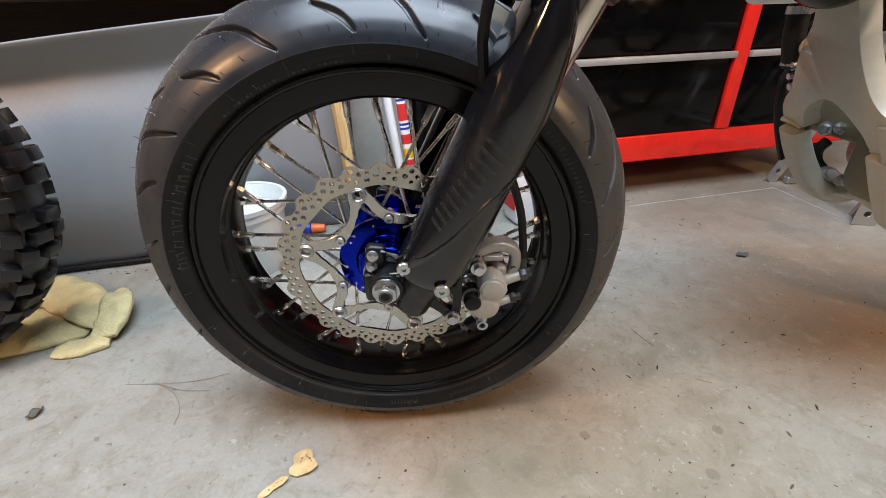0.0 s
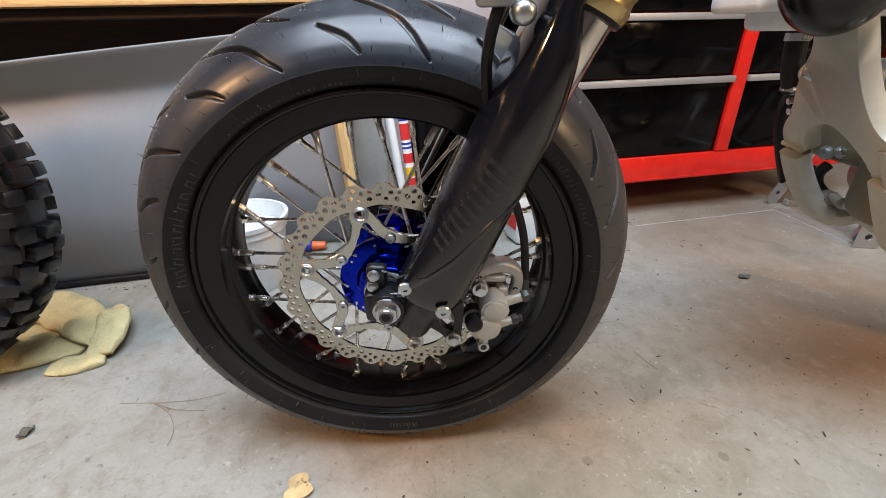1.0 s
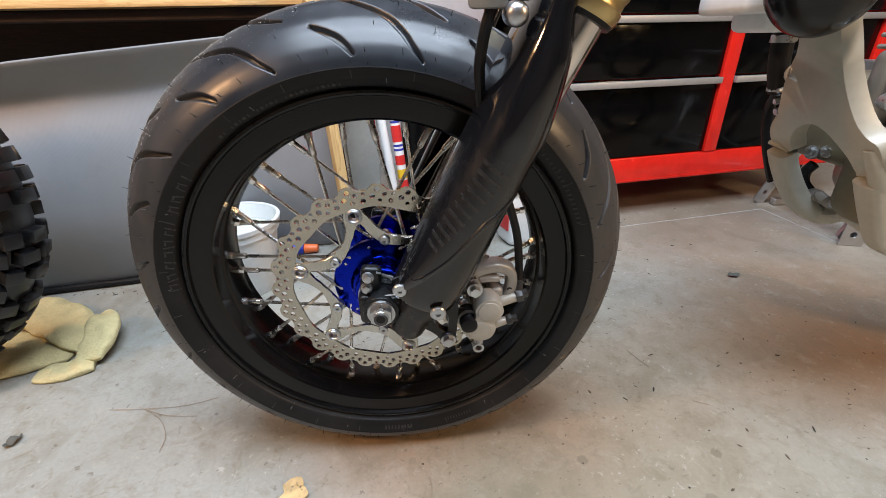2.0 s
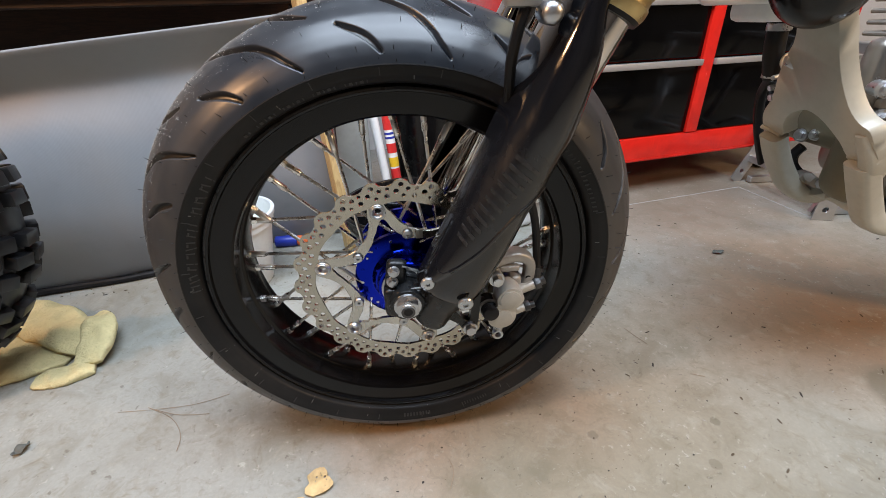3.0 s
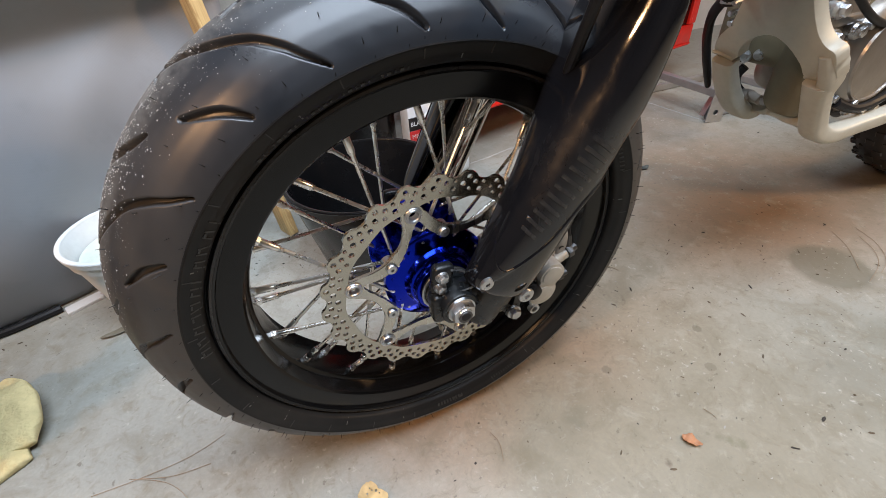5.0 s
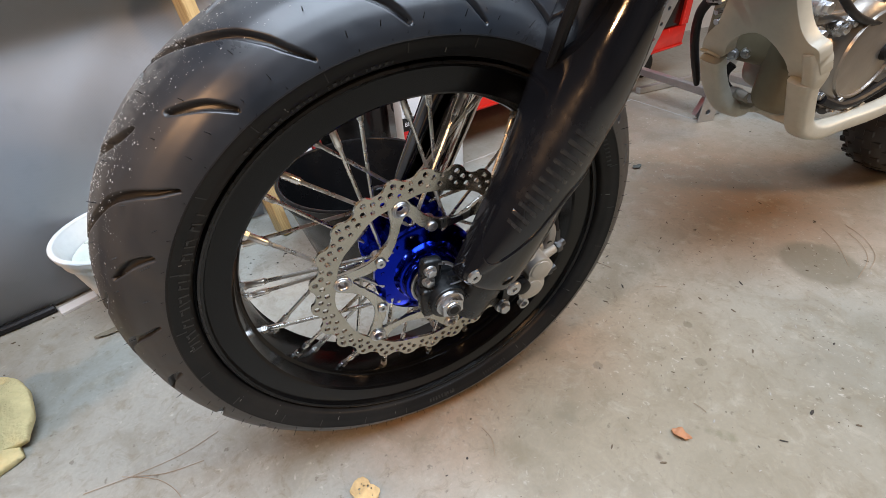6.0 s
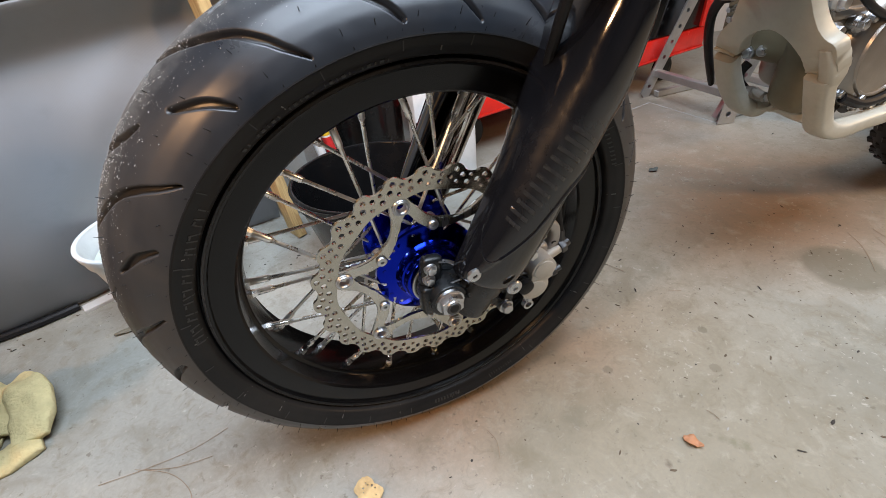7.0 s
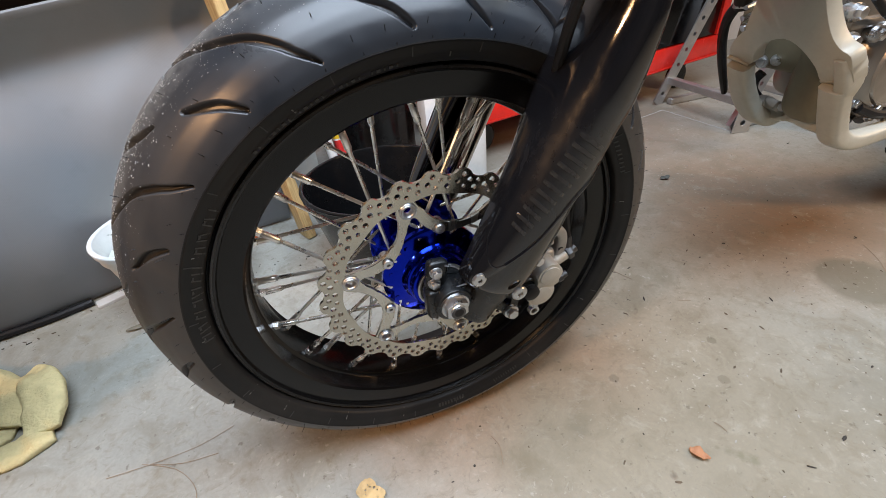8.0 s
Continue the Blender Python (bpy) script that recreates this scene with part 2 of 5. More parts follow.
M_CAST = worn("grey_cast_alloy", (0.33, 0.32, 0.305), 0.44, 0.5, 0.25, 60, 0.3)
M_PALECAST = worn("pale_machined_cast", (0.44, 0.425, 0.39), 0.45, 0.25, 0.2, 60, 0.2)
M_STEELDARK = worn("dark_steel", (0.09, 0.09, 0.092), 0.4, 0.8, 0.3, 60, 0.2)
M_GOLD = worn("gold_anodised", (0.52, 0.40, 0.19), 0.33, 0.9, 0.2, 50, 0.05)
M_TUBE = sleek("ground_fork_tube", (0.60, 0.575, 0.55), 0.07, 0.5, 1.0)
M_HOSE = worn("black_hose", (0.012, 0.012, 0.013), 0.45, 0.0, 0.3, 60, 0.2)
M_FRAME = worn("khaki_grey_frame_paint", (0.40, 0.385, 0.325), 0.42, 0.1, 0.14, 30, 0.06)
M_ENGINE = worn("dull_crankcase", (0.30, 0.275, 0.24), 0.48, 0.6, 0.4, 30, 0.4, 0.001)
M_NOSE = worn("grubby_brown_crankcase", (0.150, 0.132, 0.085), 0.50, 0.25, 0.4, 30, 0.4, 0.001)
M_COVER = worn("grey_engine_cover", (0.30, 0.275, 0.245), 0.36, 0.75, 0.45, 26, 0.5, 0.001)
M_RED = sleek("red_enamel", (0.66, 0.018, 0.011), 0.22, 0.5)
M_BLACKGLOSS = worn("black_gloss_enamel", (0.002, 0.002, 0.0022), 0.14, 0.0, 0.2, 20, 0.004)
M_ALU = worn("drawer_pull_aluminium", (0.34, 0.335, 0.335), 0.45, 0.4, 0.08, 60, 0.03)
M_GALV = worn("galvanised_steel", (0.46, 0.455, 0.45), 0.40, 0.8, 0.25, 50, 0.15)
M_PINE = wood("varnished_pine", (0.66, 0.43, 0.19), (0.50, 0.29, 0.11))
M_PINE2 = wood("raw_pine", (0.62, 0.45, 0.21), (0.45, 0.29, 0.12), (14, 14, 1.2), 0.65)
M_DARKWOOD = wood("dark_bench_frame", (0.045, 0.022, 0.016), (0.02, 0.012, 0.01))
M_SHEET = woven("grey_woven_sheet", (0.215, 0.223, 0.238))
M_WHITE = worn("white_plastic", (0.74, 0.75, 0.75), 0.42, 0.0, 0.1, 20, 0.08)
M_BLACKTUB = worn("black_moulded_plastic", (0.006, 0.006, 0.0065), 0.22, 0.0, 0.3, 20, 0.1)
M_WALL = worn("painted_wall", (0.58, 0.56, 0.54), 0.7, 0.0, 0.1, 8, 0.1)
M_DULL = worn("dark_unseen_wall", (0.10, 0.085, 0.07), 0.75, 0.0, 0.5, 6, 0.3)
M_CEIL = worn("dark_unseen_ceiling", (0.16, 0.135, 0.11), 0.8, 0.0, 0.4, 6, 0.3)
M_CLOTH = worn("yellow_chamois", (0.64, 0.535, 0.275), 0.95, 0.0, 0.30, 60, 0.9, 0.004)
M_LEAF = worn("dry_tan_leaf", (0.60, 0.43, 0.21), 0.7, 0.0, 0.55, 160, 0.6)
M_LEAFDARK = worn("dark_dry_leaf", (0.10, 0.10, 0.085), 0.7, 0.0, 0.3, 90, 0.4)
M_TWIG = worn("dry_pine_needle", (0.30, 0.225, 0.16), 0.8)
M_CRUMB = worn("brown_crumbs", (0.10, 0.075, 0.05), 0.9)
M_LABELRED = worn("red_label", (0.62, 0.03, 0.03), 0.4, 0.0, 0.1)
M_LABELYELLOW = worn("yellow_label", (0.75, 0.50, 0.03), 0.4, 0.0, 0.1)
M_LABELBLACK = worn("black_label", (0.015, 0.015, 0.015), 0.4)
M_ORANGE = worn("orange_plastic", (0.80, 0.16, 0.04), 0.4)
M_BLUEPL = worn("blue_plastic", (0.02, 0.04, 0.35), 0.4)
for dark in (M_BLACKTUB, M_LUG):
    dark.node_tree.nodes["Principled BSDF"].inputs["Specular IOR Level"].default_value = 0.36
for dark in (M_SIDE, M_HOSE, M_BLACKGLOSS):
    dark.node_tree.nodes["Principled BSDF"].inputs["Specular IOR Level"].default_value = 0.18

# ---- mesh helpers ----
from mathutils import geometry

I4 = Matrix.Identity(4)


def finish(mesh, mat, angle=35):
    mesh.materials.append(mat)
    mesh.polygons.foreach_set("use_smooth", [True] * len(mesh.polygons))
    mesh.set_sharp_from_angle(angle=radians(angle))
    mesh.update()
    return mesh


def meshed(name, bm, mat, angle=35):
    bmesh.ops.remove_doubles(bm, verts=bm.verts, dist=1e-6)
    bmesh.ops.recalc_face_normals(bm, faces=bm.faces)
    mesh = bpy.data.meshes.new(name)
    bm.to_mesh(mesh)
    bm.free()
    return finish(mesh, mat, angle)


def placed(name, mesh, m=I4, parent=None, label=""):
    """Links a mesh at the world pose m, under parent if there is one."""
    ob = new(name, mesh)
    if parent is not None:
        ob.parent = parent
        ob.matrix_parent_inverse = parent.matrix_basis.inverted()
    ob.matrix_basis = m
    return tagged(ob, label)


def part(name, bm, mat, parent, label="", m=I4, angle=35):
    return placed(name, meshed(name, bm, mat, angle), m, parent, label)


def thing(name, at, label, category, group=""):
    """An Empty at a thing's base."""
    ob = new(name)
    ob.empty_display_size = 0.05
    ob.matrix_basis = Matrix.Translation(at)
    return tagged(ob, label, category, group)


def box(bm, lo, hi, bevel=0.0, seg=2, m=I4):
    lo, hi = Vector(lo), Vector(hi)
    made = bmesh.ops.create_cube(bm, size=1.0, matrix=m @ Matrix.Translation((lo + hi) / 2) @ Matrix.Diagonal((*(hi - lo), 1)))
    if bevel:
        edges = list({e for v in made["verts"] for e in v.link_edges})
        bmesh.ops.bevel(bm, geom=edges, offset=bevel, segments=seg, affect="EDGES", profile=0.5)
    return bm


def rod(bm, a, b, r, r2=None, seg=16, bevel=0.0):
    a, b = Vector(a), Vector(b)
    turn = (b - a).to_track_quat("Z", "Y").to_matrix().to_4x4()
    made = bmesh.ops.create_cone(bm, cap_ends=True, segments=seg, radius1=r, radius2=r if r2 is None else r2,
                                 depth=(b - a).length, matrix=Matrix.Translation((a + b) / 2) @ turn)
    if bevel:
        rims = [e for v in made["verts"] for e in v.link_edges if any(len(f.verts) > 4 for f in e.link_faces)]
        bmesh.ops.bevel(bm, geom=list(set(rims)), offset=bevel, segments=2, affect="EDGES", profile=0.5)
    return bm


def turned(bm, profile, seg=64, axis="Y", at=(0, 0, 0), closed=False, m=I4):
    """A body of revolution from (along the axis, radius) pairs."""
    rings = []
    for a, r in profile:
        ring = []
        for k in range(seg):
            c, s = r * math.cos(k * math.tau / seg), r * math.sin(k * math.tau / seg)
            p = (c, a, s) if axis == "Y" else (c, s, a)
            ring.append(bm.verts.new(m @ (Vector(p) + Vector(at))))
        rings.append(ring)
    pairs = list(zip(rings, rings[1:])) + ([(rings[-1], rings[0])] if closed else [])
    for r0, r1 in pairs:
        for k in range(seg):
            bm.faces.new((r0[k], r0[(k + 1) % seg], r1[(k + 1) % seg], r1[k]))
    if not closed:
        for ring in (rings[0], rings[-1]):
            if profile[rings.index(ring)][1] > 1e-6:
                bm.faces.new(ring)
    return bm


def spline(points, n=8, closed=False):
    """Catmull-Rom through points."""
    p = [Vector(q) for q in points]
    out = []
    last = len(p) if closed else len(p) - 1
    for i in range(last):
        a = p[i - 1] if closed or i else p[0]
        b, c = p[i], p[(i + 1) % len(p)]
        d = p[(i + 2) % len(p)] if closed or i + 2 < len(p) else p[-1]
        for k in range(n):
            t = k / n
            out.append(0.5 * (2 * b + (c - a) * t + (2 * a - 5 * b + 4 * c - d) * t * t + (3 * b - a - 3 * c + d) * t ** 3))
    return out if closed else out + [p[-1]]


def pipe(bm, points, r, seg=12, n=8, flat=1.0, side=None):
    """A tube along a smooth path; r may be a list, one for each point."""
    path = spline(points, n)
    side = Vector(side) if side else None
    rings = []
    for i, q in enumerate(path):
        ahead = (path[min(i + 1, len(path) - 1)] - path[max(i - 1, 0)]).normalized()
        if side is None:
            side = ahead.orthogonal().normalized()
        side = (side - ahead * side.dot(ahead)).normalized()
        up = ahead.cross(side)
        rr = r if not isinstance(r, (list, tuple)) else float(np.interp(i / n, range(len(r)), r))
        rings.append([bm.verts.new(q + rr * (math.cos(k * math.tau / seg) * side + flat * math.sin(k * math.tau / seg) * up)) for k in range(seg)])
    for r0, r1 in zip(rings, rings[1:]):
        for k in range(seg):
            bm.faces.new((r0[k], r0[(k + 1) % seg], r1[(k + 1) % seg], r1[k]))
    bm.faces.new(rings[0]), bm.faces.new(rings[-1])
    return bm


def inside(points, loops):
    """Which points lie in an odd number of closed loops."""
    p = np.asarray(points, float)
    odd = np.zeros(len(p), bool)
    for loop in loops:
        a = np.asarray(loop, float)
        b = np.roll(a, -1, 0)
        lo, hi = a.min(0), a.max(0)
        some = np.nonzero((p[:, 0] > lo[0]) & (p[:, 0] < hi[0]) & (p[:, 1] > lo[1]) & (p[:, 1] < hi[1]))[0]
        if len(some) == 0:
            continue
        x, z = p[some, 0][:, None], p[some, 1][:, None]
        cross = (a[:, 1] > z) != (b[:, 1] > z)
        with np.errstate(divide="ignore", invalid="ignore"):
            at = a[:, 0] + (z - a[:, 1]) * (b[:, 0] - a[:, 0]) / (b[:, 1] - a[:, 1])
        odd[some] ^= (np.sum(cross & (x < at), 1) % 2).astype(bool)
    return odd


def plate(name, outline, holes, thick, mat, bevel=0.0):
    """A flat plate in x, z with through-holes, its mid-plane at y = 0."""
    loops = [outline, *holes]
    pts, edges = [], []
    for loop in loops:
        n0, n = len(pts), len(loop)
        pts += [Vector((x, z)) for x, z in loop]
        edges += [(n0 + k, n0 + (k + 1) % n) for k in range(n)]
    co, _, tris, *_ = geometry.delaunay_2d_cdt(pts, edges, [], 0, 1e-7)
    mid = [sum((co[i] for i in t), Vector((0, 0))) / 3 for t in tris]
    keep = inside([(m.x, m.y) for m in mid], loops)
    tris = [t for t, k in zip(tris, keep) if k]
    bm = bmesh.new()
    h = thick / 2
    near = [bm.verts.new((c.x, -h, c.y)) for c in co]
    far = [bm.verts.new((c.x, h, c.y)) for c in co]
    count = {}
    for t in tris:
        bm.faces.new([near[i] for i in t])
        bm.faces.new([far[i] for i in reversed(t)])
        for a, b in zip(t, (*t[1:], t[0])):
            count[(a, b)] = 1
    rims = []
    for a, b in count:
        if (b, a) not in count:
            f = bm.faces.new((near[b], near[a], far[a], far[b]))
            rims += [e for e in f.edges if abs(e.verts[0].co.y - e.verts[1].co.y) < 1e-6]
    if bevel:
        bmesh.ops.bevel(bm, geom=list(set(rims)), offset=bevel, segments=3 if bevel > 0.002 else 1, affect="EDGES", profile=0.5, clamp_overlap=True)
    loose = [v for v in bm.verts if not v.link_faces]
    bmesh.ops.delete(bm, geom=loose, context="VERTS")
    return meshed(name, bm, mat, 40)


def ring(r, n=48, at=(0, 0), wave=0.0, waves=0, phase=0.0):
    return [(at[0] + (r + wave * math.cos(waves * a + phase)) * math.cos(a), at[1] + (r + wave * math.cos(waves * a + phase)) * math.sin(a))
            for a in (k * math.tau / n for k in range(n))]


def polar(r, deg):
    return r * math.cos(radians(deg)), r * math.sin(radians(deg))


def hex_bolt(bm, at, r=0.006, high=0.006, flange=0.0, bore=0.0, out=(0, -1, 0)):
    """A hexagon head that stands out of a face, with a washer flange and a bore."""
    at, out = Vector(at), Vector(out).normalized()
    if flange:
        rod(bm, at - out * 0.002, at + out * high * 0.3, flange, flange * 0.94, 20)
    rod(bm, at, at + out * high, r, r * 0.97, 6, 0.0006)
    if bore:
        rod(bm, at + out * (high - 0.001), at + out * (high + 0.0012), bore * 1.35, bore * 1.2, 16)
    return bm


def pan_screw(bm, at, r=0.008, high=0.004, out=(0, -1, 0)):
    at, out = Vector(at), Vector(out).normalized()
    turn = Matrix.Translation(at) @ out.to_track_quat("Z", "Y").to_matrix().to_4x4()
    return turned(bm, [(0, r), (high * 0.55, r), (high * 0.9, r * 0.86), (high, r * 0.6), (high, r * 0.34), (high * 0.45, r * 0.3), (high * 0.45, 0.0)],
                  20, "Z", m=turn)


def bar(bm, points, halves, n=7, seg=20):
    """A soft-cornered box-section bar along a path; halves are its half widths across y and through."""
    path = spline(points, n)
    rings = []
    for i, q in enumerate(path):
        ahead = (path[min(i + 1, len(path) - 1)] - path[max(i - 1, 0)]).normalized()
        side = Vector((0, 1, 0))
        side = (side - ahead * side.dot(ahead)).normalized()
        up = ahead.cross(side)
        hw, ht = (float(np.interp(i / n, range(len(halves)), [h[k] for h in halves])) for k in (0, 1))
        ring_v = []
        for k in range(seg):
            c, s = math.cos((k + 0.5) * math.tau / seg), math.sin((k + 0.5) * math.tau / seg)
            ring_v.append(bm.verts.new(q + side * hw * math.copysign(abs(c) ** 0.5, c) + up * ht * math.copysign(abs(s) ** 0.5, s)))
        rings.append(ring_v)
    for r0, r1 in zip(rings, rings[1:]):
        for k in range(seg):
            bm.faces.new((r0[k], r0[(k + 1) % seg], r1[(k + 1) % seg], r1[k]))
    bm.faces.new(rings[0]), bm.faces.new(rings[-1])
    return bm

# ---- the garage ----
def slab(name, lo, hi, mat, label, kind="structure"):
    ob = placed(name, meshed(name, box(bmesh.new(), lo, hi), mat))
    return tagged(ob, label, name.split("_")[0], kind=kind)


slab("floor", (-3.0, -2.8, -0.12), (3.4, 2.5, 0.0), M_FLOOR, "bare pale concrete garage floor with stains, tan fields and painted-in glow and shade")
slab("wall_north", (-3.0, 2.3, 0.0), (3.4, 2.42, 2.6), M_WALL, "plain off-white painted garage wall")
slab("wall_south", (-3.0, -2.8, 0.0), (3.4, -2.68, 2.6), M_DULL, "unseen dark wall that closes the room")
slab("wall_west", (-3.0, -2.68, 0.0), (-2.88, 2.3, 2.6), M_DULL, "unseen dark wall that closes the room")
slab("wall_east", (3.28, -2.68, 0.0), (3.4, 2.3, 2.6), M_DULL, "unseen dark wall that closes the room")
slab("ceiling", (-3.0, -2.8, 2.6), (3.4, 2.42, 2.7), M_CEIL, "unseen dark brown ceiling that closes the room")

def floor_joint(name, a, b, wide, seed):
    """A chalky uneven line along a joint of the slab."""
    a, b = Vector((*a, 0)), Vector((*b, 0))
    ahead = (b - a).normalized()
    side = Vector((-ahead.y, ahead.x, 0))
    bm = bmesh.new()
    n = 60
    rows_j = []
    for k in range(n + 1):
        p = a + (b - a) * k / n + side * 0.003 * noise.noise(Vector((k * 0.21, seed, 0)))
        w = wide * (0.45 + 0.9 * abs(noise.noise(Vector((k * 0.5, seed, 3)))))
        rows_j.append([bm.verts.new(p + side * w * f + Vector((0, 0, z))) for f, z in ((-0.5, 0.0002), (-0.3, 0.0012), (0.3, 0.0012), (0.5, 0.0002))])
    for r0, r1 in zip(rows_j, rows_j[1:]):
        for k in range(3):
            bm.faces.new((r0[k], r0[k + 1], r1[k + 1], r1[k]))
    tagged(placed(name, meshed(name, bm, M_GRIT)), "pale chalky joint line in the concrete slab", "floor joint", kind="structure")


floor_joint("floor_joint", (0.30, 1.375), (1.128, 1.560), 0.007, 1)
floor_joint("floor_joint", (1.128, 1.560), (1.165, 1.270), 0.006, 2)

# ---- the motorcycle ----
bike = thing("motorcycle", (0.62, 0.72, 0.0), "stripped motocross motorcycle with road front wheel, blue hub, khaki frame", "motorcycle")

# The front wheel's own axes: x back along the bike, y away through the axle, z up.
W_U, W_N, W_V = Vector((0.99901, 0.04449, 0.0)), Vector((0.04438, -0.99660, -0.06949)), Vector((0.00309, -0.06942, 0.99758))
W = Matrix((W_U, -W_N, W_V)).transposed().to_4x4()
W.translation = (-0.0662, 0.6598, 0.2957)


# -- tyre --
SECTION = [(0.0, 0.3030), (0.008, 0.3012), (0.020, 0.2940), (0.033, 0.2868), (0.045, 0.2770), (0.0535, 0.2665), (0.0590, 0.2565), (0.0612, 0.2490)]
GROOVES = [  # degrees round the wheel, metres across, half width
    [(161.0, 0.0060, 0.0006), (155.6, -0.0028, 0.0016), (150.4, -0.0148, 0.0026), (145.7, -0.0278, 0.0032), (142.3, -0.0419, 0.0031), (139.8, -0.0522, 0.0024), (137.3, -0.0586, 0.0012)],
    [(128.8, -0.0370, 0.0016), (126.4, -0.0435, 0.0030), (124.1, -0.0491, 0.0033), (122.6, -0.0536, 0.0030), (121.3, -0.0574, 0.0022)],
    [(134.2, -0.0225, 0.0014), (137.6, -0.0144, 0.0028), (141.2, -0.0031, 0.0026), (143.5, 0.0040, 0.0008)],
]


def tyre_mesh(name, mat, around=1680):
    half = np.array(SECTION)
    along = np.r_[0, np.cumsum(np.hypot(*np.diff(half, axis=0).T))]
    s = np.linspace(0, along[-1], 72)
    yy, rr = np.interp(s, along, half[:, 0]), np.interp(s, along, half[:, 1])
    for _ in range(10):  # round the section off
        rr[1:-1] = (rr[:-2] + 2 * rr[1:-1] + rr[2:]) / 4
        yy[1:-1] = (yy[:-2] + 2 * yy[1:-1] + yy[2:]) / 4
    y = np.r_[-yy[::-1], yy[1:]]
    r = np.r_[rr[::-1], rr[1:]]
    ny, nr = -np.gradient(r), np.gradient(y)
    k = np.hypot(ny, nr)
    ny, nr = ny / k, nr / k
    path = np.r_[0, np.cumsum(np.hypot(np.diff(y), np.diff(r)))]
    across = path - path[len(path) // 2]
    th = np.arange(around) * 360 / around
    unit = around // 12
    T, Yg = np.meshgrid(th[:unit], across, indexing="ij")
    cut = np.zeros_like(T)
    for flip, turn in ((1, 0.0), (-1, 15.0)):
        for line in GROOVES:
            line = [(p.x, float(np.interp(p.y, y, across)), p.z) for p in spline(line, 5)]
            a0 = sum(p[0] for p in line) / len(line)
            A = ((T + turn - a0 + 15) % 30 - 15) * 0.0049
            for (x0, w0, h0), (x1, w1, h1) in zip(line, line[1:]):
                x0, x1 = (x0 - a0) * 0.0049, (x1 - a0) * 0.0049
                dx, dw = x1 - x0, w1 - w0
                f = np.clip(((A - x0) * dx + (Yg * flip - w0) * dw) / (dx * dx + dw * dw), 0, 1)
                near = np.hypot(A - x0 - f * dx, Yg * flip - w0 - f * dw)
                g = np.clip((h0 + (h1 - h0) * f + 0.0004 - near) / 0.0013, 0, 1)
                cut = np.maximum(cut, g * g * (3 - 2 * g))
    cut = np.tile(cut, (12, 1))
    T, _ = np.meshgrid(th, y, indexing="ij")
    R = r[None, :] - 0.0055 * cut * nr[None, :]
    Yd = y[None, :] - 0.0055 * cut * ny[None, :]
    c, q = np.cos(np.radians(T)), np.sin(np.radians(T))
    verts = np.stack([R * c, Yd, R * q], -1).reshape(-1, 3)
    up = np.array(W)[2]  # the tread flattens where it bears on the floor
    high = verts @ up[:3] + up[3]
    verts -= np.outer(np.minimum(high - 0.0006, 0.0), up[:3])
    n = len(y)
    i = np.arange(around)[:, None] * n + np.arange(n - 1)[None, :]
    j = (np.arange(around)[:, None] + 1) % around * n + np.arange(n - 1)[None, :]
    faces = np.stack([i, j, j + 1, i + 1], -1).reshape(-1, 4)
    mesh = bpy.data.meshes.new(name)
    mesh.from_pydata(verts.tolist(), [], faces.tolist())
    return finish(mesh, mat, 75)


tread = placed("tyre_tread", tyre_mesh("tyre_tread", M_TREAD), W, bike, "new road tyre tread with curved grooves")
SIDEWALL = [(-0.0612, 0.2490), (-0.0617, 0.2480), (-0.0606, 0.2468), (-0.0600, 0.2455), (-0.0588, 0.2418), (-0.0572, 0.2375), (-0.0562, 0.2366), (-0.0548, 0.2335), (-0.0530, 0.2312), (-0.0505, 0.2302),
            (-0.0450, 0.2296), (-0.0420, 0.2290), (-0.0400, 0.2200)]
for side in (1, -1):
    bm = turned(bmesh.new(), [(y * side, r) for y, r in SIDEWALL + [(-0.034, 0.224), (-0.045, 0.247)]], 160, closed=True)
    wall = part("tyre_sidewall", bm, M_SIDE, bike, "matt black tyre sidewall with moulded marks", W, 50)
    if side == 1:
        sidewall = wall


def sidewall_at(r, deg, lift=0.0):
    ys, rs = zip(*SIDEWALL)
    y = float(np.interp(r, rs[::-1], ys[::-1]))
    x, z = polar(r, deg)
    return Vector((x, y - lift, z))


def mark(bm, deg, r0, r1, wide, high=0.0007, slant=0.0):
    """One raised moulded stroke across the sidewall."""
    for_deg = wide / ((r0 + r1) / 2) * 57.3 / 2
    base = [sidewall_at(r0, deg - for_deg), sidewall_at(r0, deg + for_deg), sidewall_at(r1, deg + for_deg + slant), sidewall_at(r1, deg - for_deg + slant)]
    low = [bm.verts.new(p + Vector((0, 0.0015, 0))) for p in base]
    top = [bm.verts.new(p - Vector((0, high, 0))) for p in base]
    bm.faces.new(top)
    for a in range(4):
        bm.faces.new((low[a], low[(a + 1) % 4], top[(a + 1) % 4], top[a]))


rng = random.Random(4)
bm = bmesh.new()
for k in range(21):  # large moulded strip
    if k not in (7, 14):
        mark(bm, 141 + k * 1.75, 0.2325 if k % 3 else 0.2310, 0.2400, 0.0014, slant=rng.choice((-0.5, 0, 0.5)))
        if k % 2:
            mark(bm, 141.9 + k * 1.75, 0.2380, 0.2394, 0.0040)
for k in range(26):  # fine strip
    if k % 6 != 5:
        mark(bm, 95 + k * 1.25, 0.2330, 0.2356, 0.0030 if k % 2 else 0.0012)
for k in range(9):
    mark(bm, 266 + k * 1.1, 0.2375, 0.2425, 0.0022)
for k in range(10):
    mark(bm, 287 + k * 1.0, 0.2375, 0.2415, 0.0014)
for k in range(16):
    mark(bm, 20 + k * 1.5, 0.2360, 0.2400, 0.0020)
